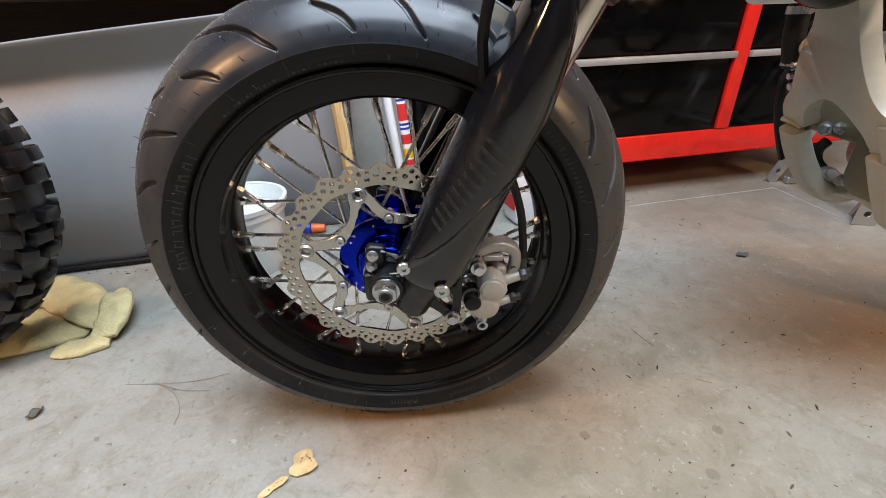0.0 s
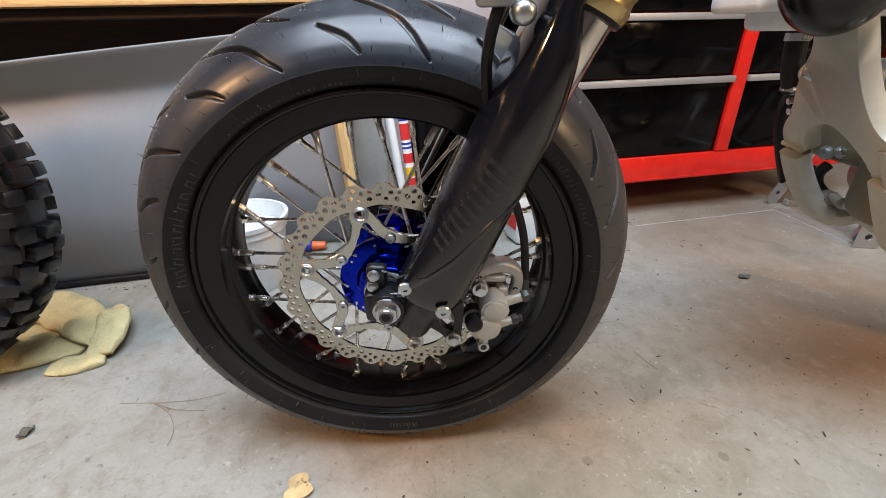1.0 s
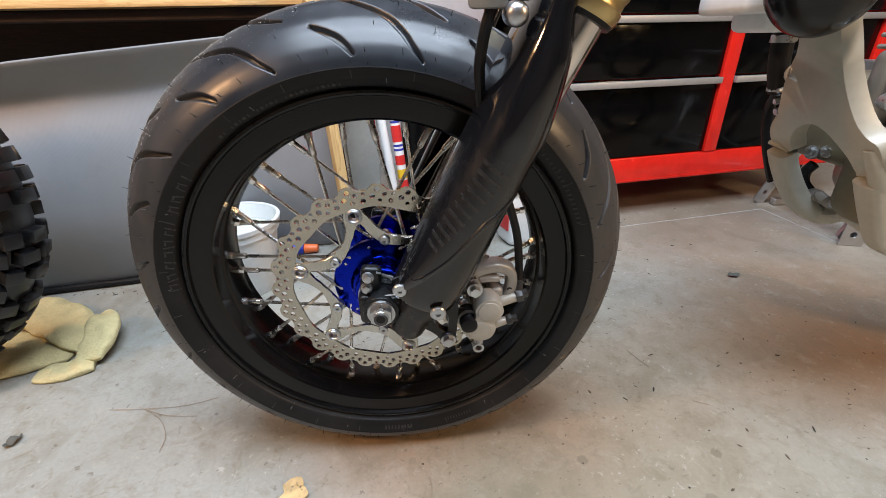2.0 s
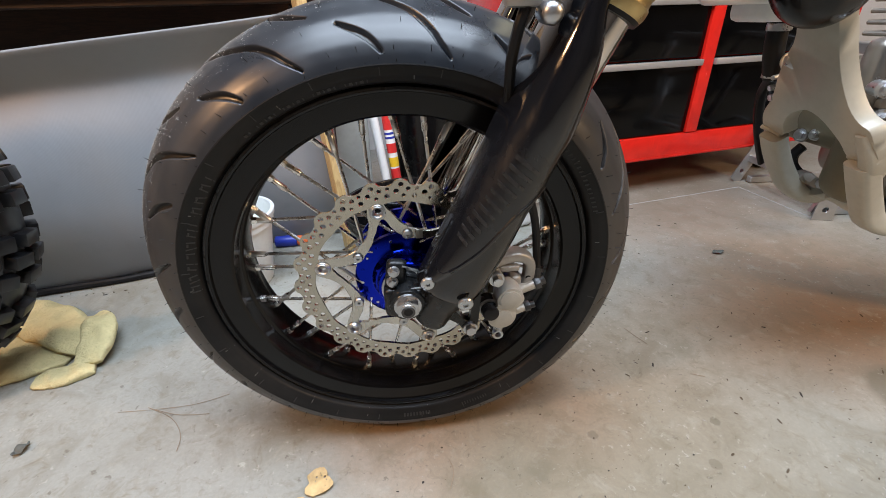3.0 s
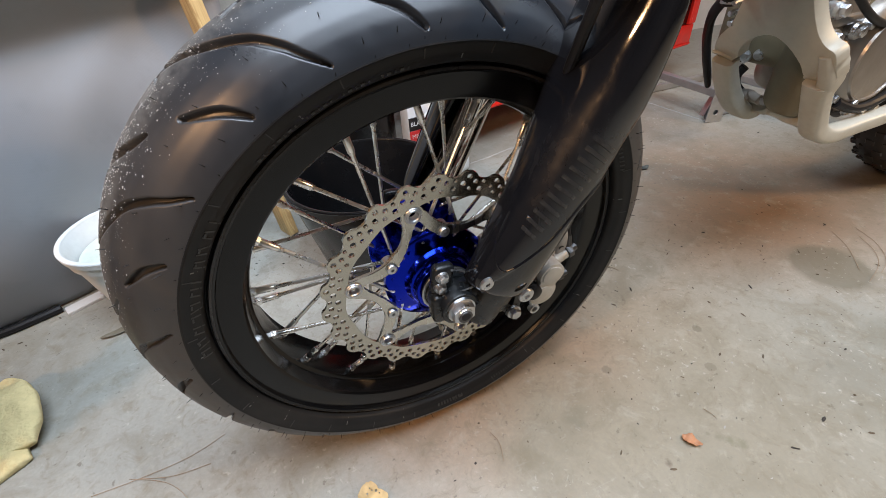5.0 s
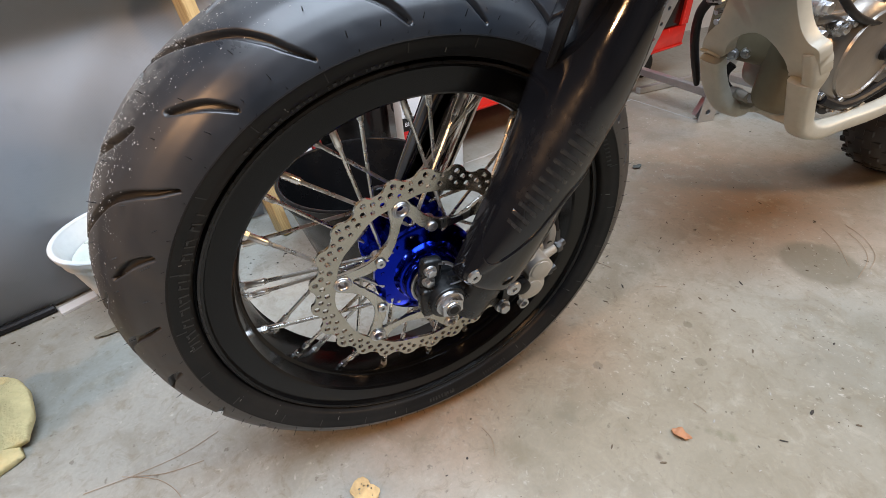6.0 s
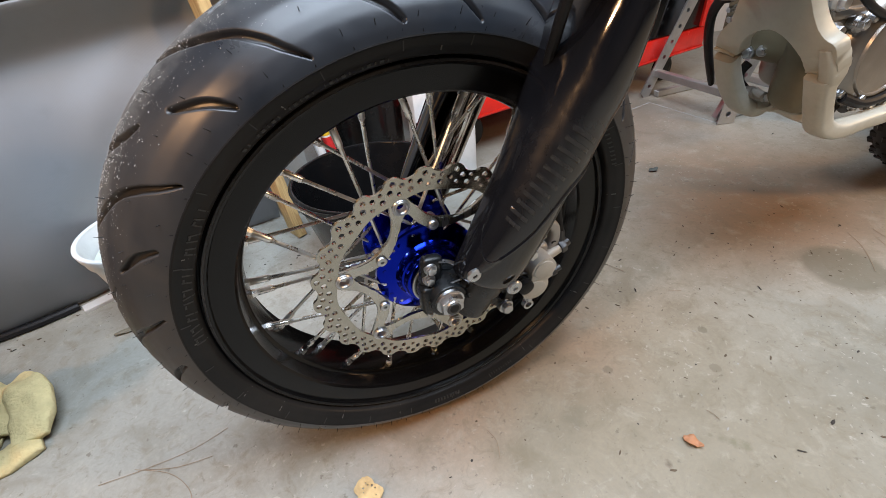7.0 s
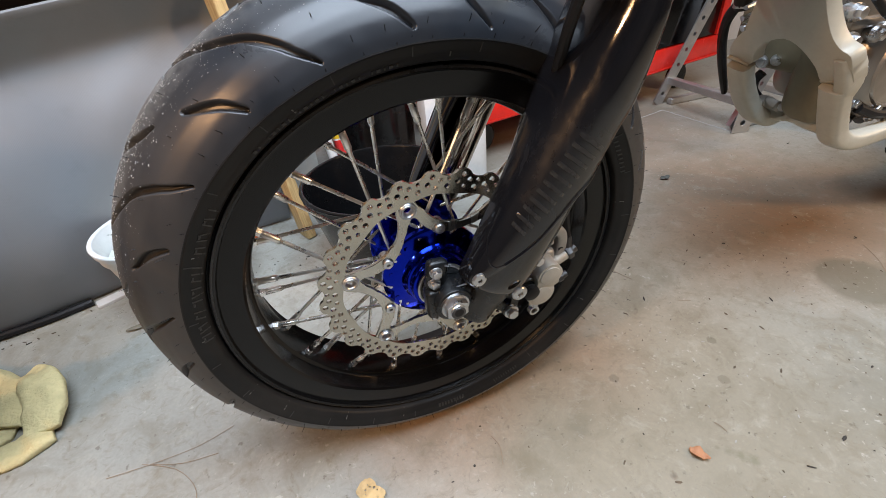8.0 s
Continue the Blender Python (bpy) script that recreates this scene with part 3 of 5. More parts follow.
tagged(part("moulded_strip", bm, M_MARK, sidewall, "raised moulded strokes", W), kind="stuff")
bm = bmesh.new()
for deg in range(3, 360, 15):
    mark(bm, deg + rng.uniform(-2, 2), 0.2385, 0.2462, 0.0009, 0.0005)
tagged(part("mould_seam", bm, M_MARK, sidewall, "pale mould seams", W), kind="stuff")
bm = bmesh.new()
for deg in (12, 38, 60, 86, 118, 152, 178, 196, 213, 232, 251, 274, 300, 331):
    mark(bm, deg + rng.uniform(-3, 3), 0.2308, 0.2308 + rng.uniform(0.006, 0.013), 0.0009, 0.0006, slant=rng.uniform(-0.3, 0.3))
tagged(part("seam_flash", bm, worn("pale_rubber_flash", (0.11, 0.11, 0.105), 0.5), sidewall, "thin pale rubber flash lines", W), kind="stuff")


def hair(bm, foot, ahead, long, r=0.00045):
    """One thin moulding hair."""
    tip = foot + ahead * long + Vector((rng.uniform(-1, 1), rng.uniform(-1, 1), rng.uniform(-1, 1))) * long * 0.25
    rod(bm, foot - ahead * 0.001, tip, r, r * 0.5, 4)


bm = bmesh.new()
for y, step, long in ((-0.0570, 6.0, 0.006), (-0.0608, 7.5, 0.003), (-0.040, 9.0, 0.0045), (-0.014, 9.0, 0.005), (0.022, 9.0, 0.005), (0.045, 9.0, 0.005), (0.058, 6.0, 0.009)):
    deg = rng.uniform(0, 4)
    while deg < 360:
        sec = np.array(SECTION)
        r = float(np.interp(abs(y), sec[:, 0], sec[:, 1]))
        foot = Vector((*polar(r, deg), 0)).xzy
        foot.y = y
        out = Vector((foot.x / r * 0.8, y * 9, foot.z / r * 0.8)).normalized()
        if not 266 < deg < 274:
            hair(bm, foot, out, long * rng.uniform(0.5, 1.25))
        deg += step * rng.uniform(0.75, 1.3)
tagged(part("moulding_hairs", bm, M_SIDE, tread, "thin black rubber moulding hairs", W), kind="stuff")
sec = np.array(SECTION)
verts, faces = [], []
for _ in range(4200):  # grit pressed into the crown, in drifts
    deg = rng.gauss(138, 17) if rng.random() < 0.85 else rng.uniform(90, 180)
    y = rng.gauss(-0.003, 0.011) if rng.random() < 0.82 else rng.gauss(-0.020, 0.012)
    if noise.noise(Vector((deg * 0.35, y * 160, 2.0))) < -0.05 or not 92 < deg < 182:
        continue
    r = float(np.interp(abs(y), sec[:, 0], sec[:, 1]))
    p = Vector((*polar(r, deg), 0)).xzy
    p.y = y
    out = Vector((p.x, 0, p.z)).normalized()
    size = 0.00020 + 0.00062 * rng.random() ** 4
    a1 = Vector((0, 1, 0)) * rng.uniform(0.6, 1.6) + out.cross(Vector((0, 1, 0))) * rng.uniform(-1, 1)
    a2 = a1.cross(out) * rng.uniform(0.5, 1.1)
    n0 = len(verts)
    for q in (a1, a2, -a1, -a2, out * rng.uniform(0.5, 1.0), -out * 0.8):
        verts.append(tuple(p + q * size))
    for k in range(4):
        faces += [(n0 + k, n0 + (k + 1) % 4, n0 + 4), (n0 + (k + 1) % 4, n0 + k, n0 + 5)]
mesh = bpy.data.meshes.new("road_grit")
mesh.from_pydata(verts, [], faces)
tagged(placed("road_grit", finish(mesh, M_GRIT), W, tread, "pale grit stuck to the tread"), kind="stuff")

# -- rim, spokes, hub --
HALF_RIM = [(-0.0490, 0.2240), (-0.0482, 0.2262), (-0.0462, 0.2266), (-0.0446, 0.2250), (-0.0438, 0.2180), (-0.0433, 0.2040), (-0.0424, 0.1995), (-0.0400, 0.1972), (-0.0240, 0.1962),
            (-0.0215, 0.1952), (-0.0205, 0.1935), (-0.0185, 0.1918), (-0.0120, 0.1905)]
OUTER_RIM = [(-0.0480, 0.2220), (-0.0420, 0.2200), (-0.020, 0.2120), (-0.012, 0.2010)]
loop = HALF_RIM + [(-y, r) for y, r in HALF_RIM[::-1]] + [(-y, r) for y, r in OUTER_RIM] + OUTER_RIM[::-1]
rim = part("rim", turned(bmesh.new(), loop, 192, closed=True), M_RIM, bike, "black anodised wide spoked rim", W, 28)
bm = turned(bmesh.new(), [(-0.0491, 0.2243), (-0.0484, 0.2264), (-0.0466, 0.2270), (-0.0470, 0.2262), (-0.0484, 0.2240)], 192, closed=True)
part("rim_lip", bm, worn("highlit_rim_edge", (0.030, 0.030, 0.032), 0.32, 0.2, 0.3, 60, 0.05), rim, "black rim edge with a painted highlight", W)

hub_profile = [(-0.0595, 0.0), (-0.0595, 0.030), (-0.0590, 0.0325), (-0.0575, 0.0335), (-0.0500, 0.0340), (-0.0490, 0.0360), (-0.0450, 0.0368), (-0.0405, 0.0400), (-0.0385, 0.0450), (-0.0378, 0.0575), (-0.0362, 0.0605), (-0.0310, 0.0605), (-0.0290, 0.0570), (-0.0270, 0.040),
               (-0.015, 0.031), (0.010, 0.030), (0.024, 0.036), (0.027, 0.053), (0.029, 0.0585), (0.0335, 0.0585), (0.0355, 0.055), (0.037, 0.032), (0.045, 0.029), (0.049, 0.0)]
hub = part("hub", turned(bmesh.new(), hub_profile, 72), M_BLUE, bike, "glossy blue anodised wheel hub", W, 30)
GROUP = 40.0
for g in range(9):
    for rim_deg, turn, near in ((110.8, 35, True), (120.0, -53.8, False), (130.5, -38, True), (140.4, 29.2, False)):
        a = rim_deg + g * GROUP
        y = -0.034 if near else 0.0315
        lift = 0.0030 if (g + near) % 2 else -0.0030
        hx, hz = polar(0.0525, a + turn)
        rx, rz = polar(0.1945, a)
        foot, head = Vector((hx, y + lift, hz)), Vector((rx, y * (0.26 if near else 0.36), rz))
        ahead = (head - foot).normalized()
        bm = rod(bmesh.new(), foot, head - ahead * 0.020, 0.0021, seg=8)
        rod(bm, foot, foot - Vector((0, lift * 1.6, 0)), 0.0024, seg=8)
        part("spoke", bm, M_CHROME, rim, m=W)
        bm = rod(bmesh.new(), head - ahead * 0.027, head - ahead * 0.008, 0.0036, seg=10, bevel=0.0005)
        rod(bm, head - ahead * 0.009, head + ahead * 0.004, 0.0046, 0.0050, 6)
        rod(bm, head - ahead * 0.029, head - ahead * 0.0265, 0.0029, seg=8)
        part("spoke_nipple", bm, M_CHROME, rim, m=W)
        bm = turned(bmesh.new(), [(-0.005, 0.0088), (0.0, 0.0080), (0.0035, 0.0066), (0.004, 0.0)], 16, "Z", m=Matrix.Translation(head + ahead * 0.003) @ (-ahead).to_track_quat("Z", "Y").to_matrix().to_4x4())
        part("spoke_seat", bm, M_RIM, rim, m=W)
for k in range(18):  # spoke elbows in the near flange, every other one turned outwards
    a = 5 + k * 20
    x, z = polar(0.0525, a)
    bm = turned(bmesh.new(), [(-0.0388, 0.0), (-0.0388, 0.0012), (-0.0382, 0.0019), (-0.0374, 0.0020)] if k % 2 else [(-0.0383, 0.0012), (-0.0386, 0.0022), (-0.0374, 0.0025)], 10, at=(x, 0, z))
    part("spoke_ferrule", bm, M_CHROME if k % 2 else M_BLUE, hub, m=W)

# -- brake disc --
DISC_Y = -0.0455
def scallops(r, deep, many, phase, n=16):
    """A wavy rim of broad flat lobes and short round notches."""
    out = []
    for k in range(many * n):
        a = k * math.tau / (many * n)
        c = math.cos(many * a + phase)
        out.append(polar(r + deep * math.copysign(abs(c) ** 0.6, c), math.degrees(a)))
    return out


wave_out = scallops(0.1285, 0.0034, 24, 0.6)
wave_in = ring(0.1060, 180, wave=0.0010, waves=12)
holes = [wave_in]
for k in range(24):
    a = k * 15.0
    for da, r, d in ((13.6, 0.1262, 0.0030), (5.6, 0.1222, 0.0023), (9.9, 0.1212, 0.0028), (1.2, 0.1188, 0.0031), (6.4, 0.1140, 0.0030), (12.4, 0.1135, 0.0024)):
        x, z = polar(r, a + da)
        holes.append(ring(d, 14, (x, z)))
disc = placed("brake_disc", plate("brake_disc", wave_out, holes, 0.0032, M_DISC), W @ Matrix.Translation((0, DISC_Y, 0)), bike, "drilled wavy brake disc of bare steel")
outline, inner = [], []
for k in range(6):
    b = 104.6 + 60 * k
    for da, r in ((-6.8, 0.0990), (-4.8, 0.1065), (0.0, 0.1085), (4.8, 0.1065), (7.2, 0.0990), (10.0, 0.0872), (18.0, 0.0752), (29.0, 0.0720), (38.0, 0.0738), (46.0, 0.0815)):
        outline.append((*polar(r, b + da), 0))
    for da, r in ((-2.0, 0.0875), (3.5, 0.0825), (13.0, 0.0695), (26.0, 0.0612), (40.0, 0.0602), (52.0, 0.0705)):
        inner.append((*polar(r - 0.0005, b + da), 0))
car_out = [(p.x, p.y) for p in spline(outline, 4, True)]
car_in = [(p.x, p.y) for p in spline(inner, 5, True)]
carrier = placed("disc_carrier", plate("disc_carrier", car_out, [car_in] + [ring(0.0048, 16, polar(0.0985, 104.6 + 60 * k)) for k in range(6)], 0.0042, M_CARRIER, 0.0006), W @ Matrix.Translation((0, DISC_Y + 0.0012, 0)), disc, "pale alloy star-shaped disc carrier")
for k in range(6):
    x, z = polar(0.0985, 104.6 + 60 * k)
    bm = turned(bmesh.new(), [(-0.0022, 0.0046), (-0.0034, 0.0050), (-0.0044, 0.0062), (-0.0042, 0.0070), (-0.0030, 0.0076), (-0.0030, 0.0086), (-0.0022, 0.0092), (0.003, 0.0092), (0.004, 0.0046)], 24, at=(x, DISC_Y, z), closed=True)
    part("disc_button", bm, M_ZINC, disc, m=W)
    x, z = polar(0.0651, 84.5 + 60 * k)
    bm = pan_screw(bmesh.new(), (x, DISC_Y - 0.001, z), 0.0060, 0.0034)
    rod(bm, (x, DISC_Y + 0.002, z), (x, -0.0335, z), 0.0075, seg=16)
    part("disc_bolt", bm, M_ZINC, disc, m=W)

# -- fork legs --
F_AX, G_AX = Vector((0.4472, 0, 0.8944)), Vector((0.8944, 0, -0.4472))
A0 = Vector((0.0446, 0, 0.0090))


def on_leg(s, w, y):
    """A place on a leg: s up along it, w back across it, y across the bike."""
    return A0 + F_AX * s + G_AX * w + Vector((0, y, 0))


GUARD = [(0.000, -0.033, 0.029, 0.026), (0.004, -0.0365, 0.0335, 0.034), (0.012, -0.0380, 0.0360, 0.0375), (0.030, -0.038, 0.037, 0.040), (0.080, -0.038, 0.036, 0.043), (0.13, -0.038, 0.032, 0.044), (0.19, -0.038, 0.027, 0.046),
         (0.212, -0.038, 0.026, 0.047), (0.245, -0.039, 0.019, 0.046), (0.28, -0.039, 0.008, 0.043), (0.31, -0.039, -0.008, 0.037), (0.34, -0.038, -0.014, 0.033), (0.38, -0.036, -0.017, 0.030)]


def crease(s, w):
    """How far the guard steps back behind its long ridge."""
    line = float(np.interp(s, (0.020, 0.044, 0.0806, 0.1276, 0.1585, 0.175), (-0.030, -0.021, -0.006, 0.006, 0.0201, 0.0300)))
    f = min(1.0, max(0.0, (w - line) / 0.0045))
    return 0.0050 * f * f * (3 - 2 * f) * (1.0 if s < 0.155 else max(0.0, (0.175 - s) / 0.020))


def guard_y(s, w):
    """How far out the guard's face stands at s, w."""
    rows = np.array(GUARD)
    l, r, d = (float(np.interp(s, rows[:, 0], rows[:, k])) for k in (1, 2, 3))
    u = min(0.999, abs((w - (l + r) / 2) / ((r - l) / 2)))
    return -0.0825 - d * (1 - u ** 2.4) ** (1 / 2.0) + crease(s, w)


def guard_mesh(side):
    """The curved plastic shell in front of a fork tube."""
    bm = bmesh.new()
    grid = []
    for (s, l, r), (_, d, _) in zip(spline([g[:3] for g in GUARD], 8), spline([(g[0], g[3], 0) for g in GUARD], 8)):
        if side < 0:  # the far guard leaves the back of its tube bare
            r = min(r, 0.004)
        mid, hw = (l + r) / 2, (r - l) / 2
        line = []
        for k in range(4):  # the shell wraps round the front of the tube, less so towards the axle
            reach = float(np.interp(s, (0.02, 0.12, 0.22), (0.004, 0.012, 0.034)))
            line.append(bm.verts.new(on_leg(s, mid - hw * (0.80, 0.93, 1.0, 1.0)[k], (-0.0825 + reach * (1.0, 0.8, 0.5, 0.2)[k]) * side)))
        for k in range(45):
            u = -math.cos(radians(4 + 176 * k / 44)) if k < 44 else 1.0
            y = -0.0825 - d * (1 - min(1, abs(u)) ** 2.4) ** 0.5
            y = -0.066 if k == 44 else y + crease(s, mid + hw * u)
            line.append(bm.verts.new(on_leg(s, mid + hw * u, y * side)))
        grid.append(line)
    for a, b in zip(grid, grid[1:]):
        for k in range(48):
            bm.faces.new((a[k], a[k + 1], b[k + 1], b[k]))
    return bm


def fork_leg(side):
    y = -0.085 * side
    leg = part("fork_tube", rod(bmesh.new(), on_leg(0.02, 0, y), on_leg(0.345, 0, y), 0.024, seg=40), M_TUBE, bike, "bright ground steel fork tube", W)
    bm = bmesh.new()
    turn = Matrix.Translation(on_leg(0, 0, y)) @ F_AX.to_track_quat("Z", "Y").to_matrix().to_4x4()
    turned(bm, [(0.312, 0.0245), (0.312, 0.0300), (0.316, 0.0315), (0.322, 0.0315), (0.324, 0.0300), (0.330, 0.0298), (0.334, 0.0310), (0.360, 0.0310), (0.362, 0.0325), (0.480, 0.0325)], 40, "Z", m=turn)
    part("outer_tube", bm, M_GOLD, leg, "dull gold fork outer tube with wiper ring", W)
    bm = bmesh.new()
    turned(bm, [(0.3085, 0.0244), (0.3085, 0.0285), (0.3125, 0.0300), (0.3125, 0.0244)], 40, "Z", m=turn)
    part("dust_wiper", bm, M_HOSE, leg, "black rubber dust wiper", W)
    shell = part("fork_guard", guard_mesh(side), M_PLASTIC, leg, "scuffed glossy black plastic fork guard", W, 50)
    thick = shell.modifiers.new("thickness", "SOLIDIFY")
    thick.thickness, thick.offset = 0.003, 0
    # axle clamp: a cast foot, a boss round the axle and a split cap
    bm = bmesh.new()
    turned(bm, [(-0.047, 0.0), (-0.047, 0.0150), (-0.0455, 0.0185), (-0.041, 0.0205), (-0.015, 0.0228), (-0.012, 0.0250), (0.035, 0.027), (0.045, 0.0265), (0.047, 0.024)], 32, "Z", m=turn)
    rod(bm, (0, -0.097 * side, 0), (0, -0.060 * side, 0), 0.0205, seg=32, bevel=0.002)
    flip = Matrix.Diagonal((1, side, 1, 1))
    box(bm, (-0.006, -0.0945, -0.0235), (0.046, -0.066, 0.018), 0.007, 3, flip)
    box(bm, (-0.0260, -0.0885, -0.0225), (0.004, -0.068, 0.0165), 0.006, 3, flip)
    box(bm, (-0.0262, -0.0815, 0.010), (-0.003, -0.067, 0.047), 0.006, 3, flip @ pose(0, 0, 0, 0, 8, 0))
    turned(bm, [(-0.0955, 0.012), (-0.0955, 0.0175), (-0.0935, 0.0192), (-0.086, 0.0205), (-0.076, 0.0215), (-0.070, 0.0140)], 40, at=(0, 0, 0), closed=True, m=flip)
    clamp = part("axle_clamp", bm, M_LUG, leg, "black cast axle clamp", W)
    return leg, shell


near_leg, guard = fork_leg(1)
bm = pipe(bmesh.new(), [(-0.004, -0.0890, 0.0172), (0.006, -0.0905, 0.0192), (0.016, -0.0915, 0.0205), (0.026, -0.0930, 0.0225)], 0.0011, 6, 5)
pipe(bm, [(-0.0030, -0.0815, 0.0440), (0.006, -0.0810, 0.0400), (0.013, -0.0800, 0.0330), (0.018, -0.0795, 0.0240)], 0.0012, 6, 5)
part("machined_edge", bm, M_ZINC, near_leg, "bright machined edge of the clamp split", W)
far_leg, _ = fork_leg(-1)
for x, z, r in ((-0.0150, 0.0245, 0.0050), (-0.0125, 0.0380, 0.0050)):
    bm = rod(bmesh.new(), (x, -0.070, z), (x, -0.0825, z), 0.0068, seg=20, bevel=0.001)
    hex_bolt(bm, (x, -0.0825, z), r, 0.0050, 0.0064)
    part("clamp_bolt", bm, M_ZINC, near_leg, "zinc pinch bolt", W)
bm = turned(bmesh.new(), [(-0.070, 0.0), (-0.070, 0.0225), (-0.068, 0.0245), (-0.0645, 0.0250), (-0.0640, 0.0275), (-0.0595, 0.0280), (-0.0590, 0.0)], 48)
part("axle_collar", bm, M_LUG, near_leg, "dark axle collar and dust seal", W)
bm = turned(bmesh.new(), [(-0.0642, 0.0255), (-0.0646, 0.0268), (-0.0640, 0.0288), (-0.0630, 0.0292), (-0.0626, 0.0270)], 48, closed=True)
part("collar_ring", bm, M_ZINC, near_leg, "thin bright collar ring", W)
bm = hex_bolt(bmesh.new(), (0, -0.097, 0.0015), 0.0135, 0.0100, 0.0165, 0.0068)
part("axle_nut", bm, M_ZINC, near_leg, "bright flanged axle nut", W)
bm = rod(bmesh.new(), (0, 0.115, 0), (0, -0.1095, 0), 0.0078, seg=24, bevel=0.0008)
part("axle", bm, M_STEELDARK, bike, "hollow steel wheel axle", W)
bm = rod(bmesh.new(), (0, -0.108, 0.0015), (0, -0.1100, 0.0015), 0.0050, seg=18)
part("axle_bore", bm, M_HOSE, near_leg, m=W)
bm = turned(bmesh.new(), [(-0.062, 0.0), (-0.062, 0.019), (-0.060, 0.021), (-0.050, 0.021), (-0.050, 0.0)], 32)
part("axle_spacer", bm, M_STEELDARK, bike, m=W)
for x, y, z, r in ((0.0228, -0.1085, 0.0378, 0.0078), (0.0615, -0.1215, 0.0155, 0.0085)):
    part("guard_screw", pan_screw(bmesh.new(), (x, y + 0.001, z), r, 0.0035), M_ZINC, near_leg, "pale round guard screw", W)

# a row of raised bars along the guard
def raised_bar(s0, w0, s1, w1, wide):
    """A flat raised bar on the guard's face from s0, w0 to s1, w1."""
    bm = bmesh.new()
    rings = []
    for k in range(7):
        f = k / 6
        a, b = s0 + (s1 - s0) * f, w0 + (w1 - w0) * f
        line = []
        for ds, up in ((-0.5, -0.0006), (-0.40, 0.0015), (0.40, 0.0015), (0.5, -0.0006)):
            lift = up if 0 < k < 6 else -0.0006
            line.append(bm.verts.new(on_leg(a + ds * wide, b, guard_y(a + ds * wide, b) - 0.0016 - lift)))
        rings.append(line)
    for r0, r1 in zip(rings, rings[1:]):
        for k in range(3):
            bm.faces.new((r0[k], r0[k + 1], r1[k + 1], r1[k]))
    part("raised_stroke", bm, M_EMBOSS, guard, m=W, angle=50)


for k in range(11):
    s0 = 0.0800 + k * 0.0093
    raised_bar(s0 + 0.0065, -0.0358 + k * 0.0010, s0, -0.0195 + k * 0.0024, 0.0046)

# moulded creases: the panel's long back ridge, its rounded foot, and its front edge
ribs = [[(0.0440, -0.0210), (0.0600, -0.0140), (0.0806, -0.0060), (0.1050, 0.0005), (0.1276, 0.0060), (0.1450, 0.0140), (0.1620, 0.0205)],
        [(0.0900, -0.0368), (0.0600, -0.0362), (0.0450, -0.0340), (0.0370, -0.0300), (0.0370, -0.0255), (0.0440, -0.0210)],
        [(0.0180, 0.0300), (0.0400, 0.0270), (0.0800, 0.0225), (0.1200, 0.0205), (0.1620, 0.0205)]]
for rib, r in zip(ribs, (0.0026, 0.0018, 0.0022)):
    bm = pipe(bmesh.new(), [on_leg(a, b, guard_y(a, b) - 0.0004) for a, b in rib], r, 10, 6)
    part("guard_rib", bm, M_PLASTIC, guard, m=W)

# -- brake caliper --
eight = [(p.x, p.y) for p in spline([(0.1215, 0.0040, 0), (0.1330, -0.0010, 0), (0.1385, -0.0130, 0), (0.1340, -0.0235, 0), (0.1290, -0.0285, 0), (0.1300, -0.0400, 0), (0.1240, -0.0520, 0), (0.1110, -0.0555, 0),
                                     (0.0985, -0.0490, 0), (0.0960, -0.0370, 0), (0.1010, -0.0270, 0), (0.1065, -0.0205, 0), (0.1060, -0.0110, 0), (0.1110, -0.0010, 0)], 4, True)]
caliper = placed("caliper_body", plate("caliper_body", eight, [], 0.025, M_PALECAST, 0.0035), W @ Matrix.Translation((0, -0.0760, 0)), bike, "pale grey cast two-piston brake caliper")
for x, z in ((0.1215, -0.0125), (0.1125, -0.0395)):
    part("piston_housing", turned(bmesh.new(), [(-0.0905, 0.0), (-0.0905, 0.0105), (-0.0898, 0.0125), (-0.0875, 0.0132), (-0.085, 0.0132)], 28, at=(x, 0, z)), M_PALECAST, caliper, m=W)
bm = box(bmesh.new(), (0.104, -0.036, -0.056), (0.140, -0.020, 0.012), 0.008, 3)
box(bm, (0.124, -0.068, -0.052), (0.141, -0.026, 0.004), 0.005, 2)
part("inner_half", bm, M_CAST, caliper, "grey cast inner half of the caliper", W, 50)
bm = bar(bmesh.new(), [(0.098, -0.060, 0.018), (0.116, -0.056, 0.027), (0.136, -0.054, 0.029), (0.150, -0.055, 0.020), (0.151, -0.058, 0.002), (0.146, -0.062, -0.010)], [(0.008, 0.006), (0.010, 0.0065), (0.011, 0.0070), (0.010, 0.0065), (0.008, 0.0065), (0.006, 0.006)], 6, 20)
box(bm, (0.112, -0.069, 0.014), (0.136, -0.060, 0.021), 0.002, 2)
part("caliper_bridge", bm, M_CAST, caliper, "grey cast caliper bridge", W, 50)
part("bridge_hole", rod(bmesh.new(), (0.1485, -0.0640, 0.0010), (0.1485, -0.0660, 0.0010), 0.0032, seg=14), M_HOSE, caliper, m=W)
tri = [(p.x, p.y) for p in spline([(0.046, 0.006, 0), (0.064, 0.008, 0), (0.084, 0.004, 0), (0.0855, -0.020, 0), (0.0830, -0.050, 0), (0.0780, -0.0610, 0), (0.0690, -0.0600, 0), (0.0600, -0.0460, 0), (0.0440, -0.0330, 0), (0.0330, -0.0260, 0), (0.0340, -0.0080, 0)], 4, True)]
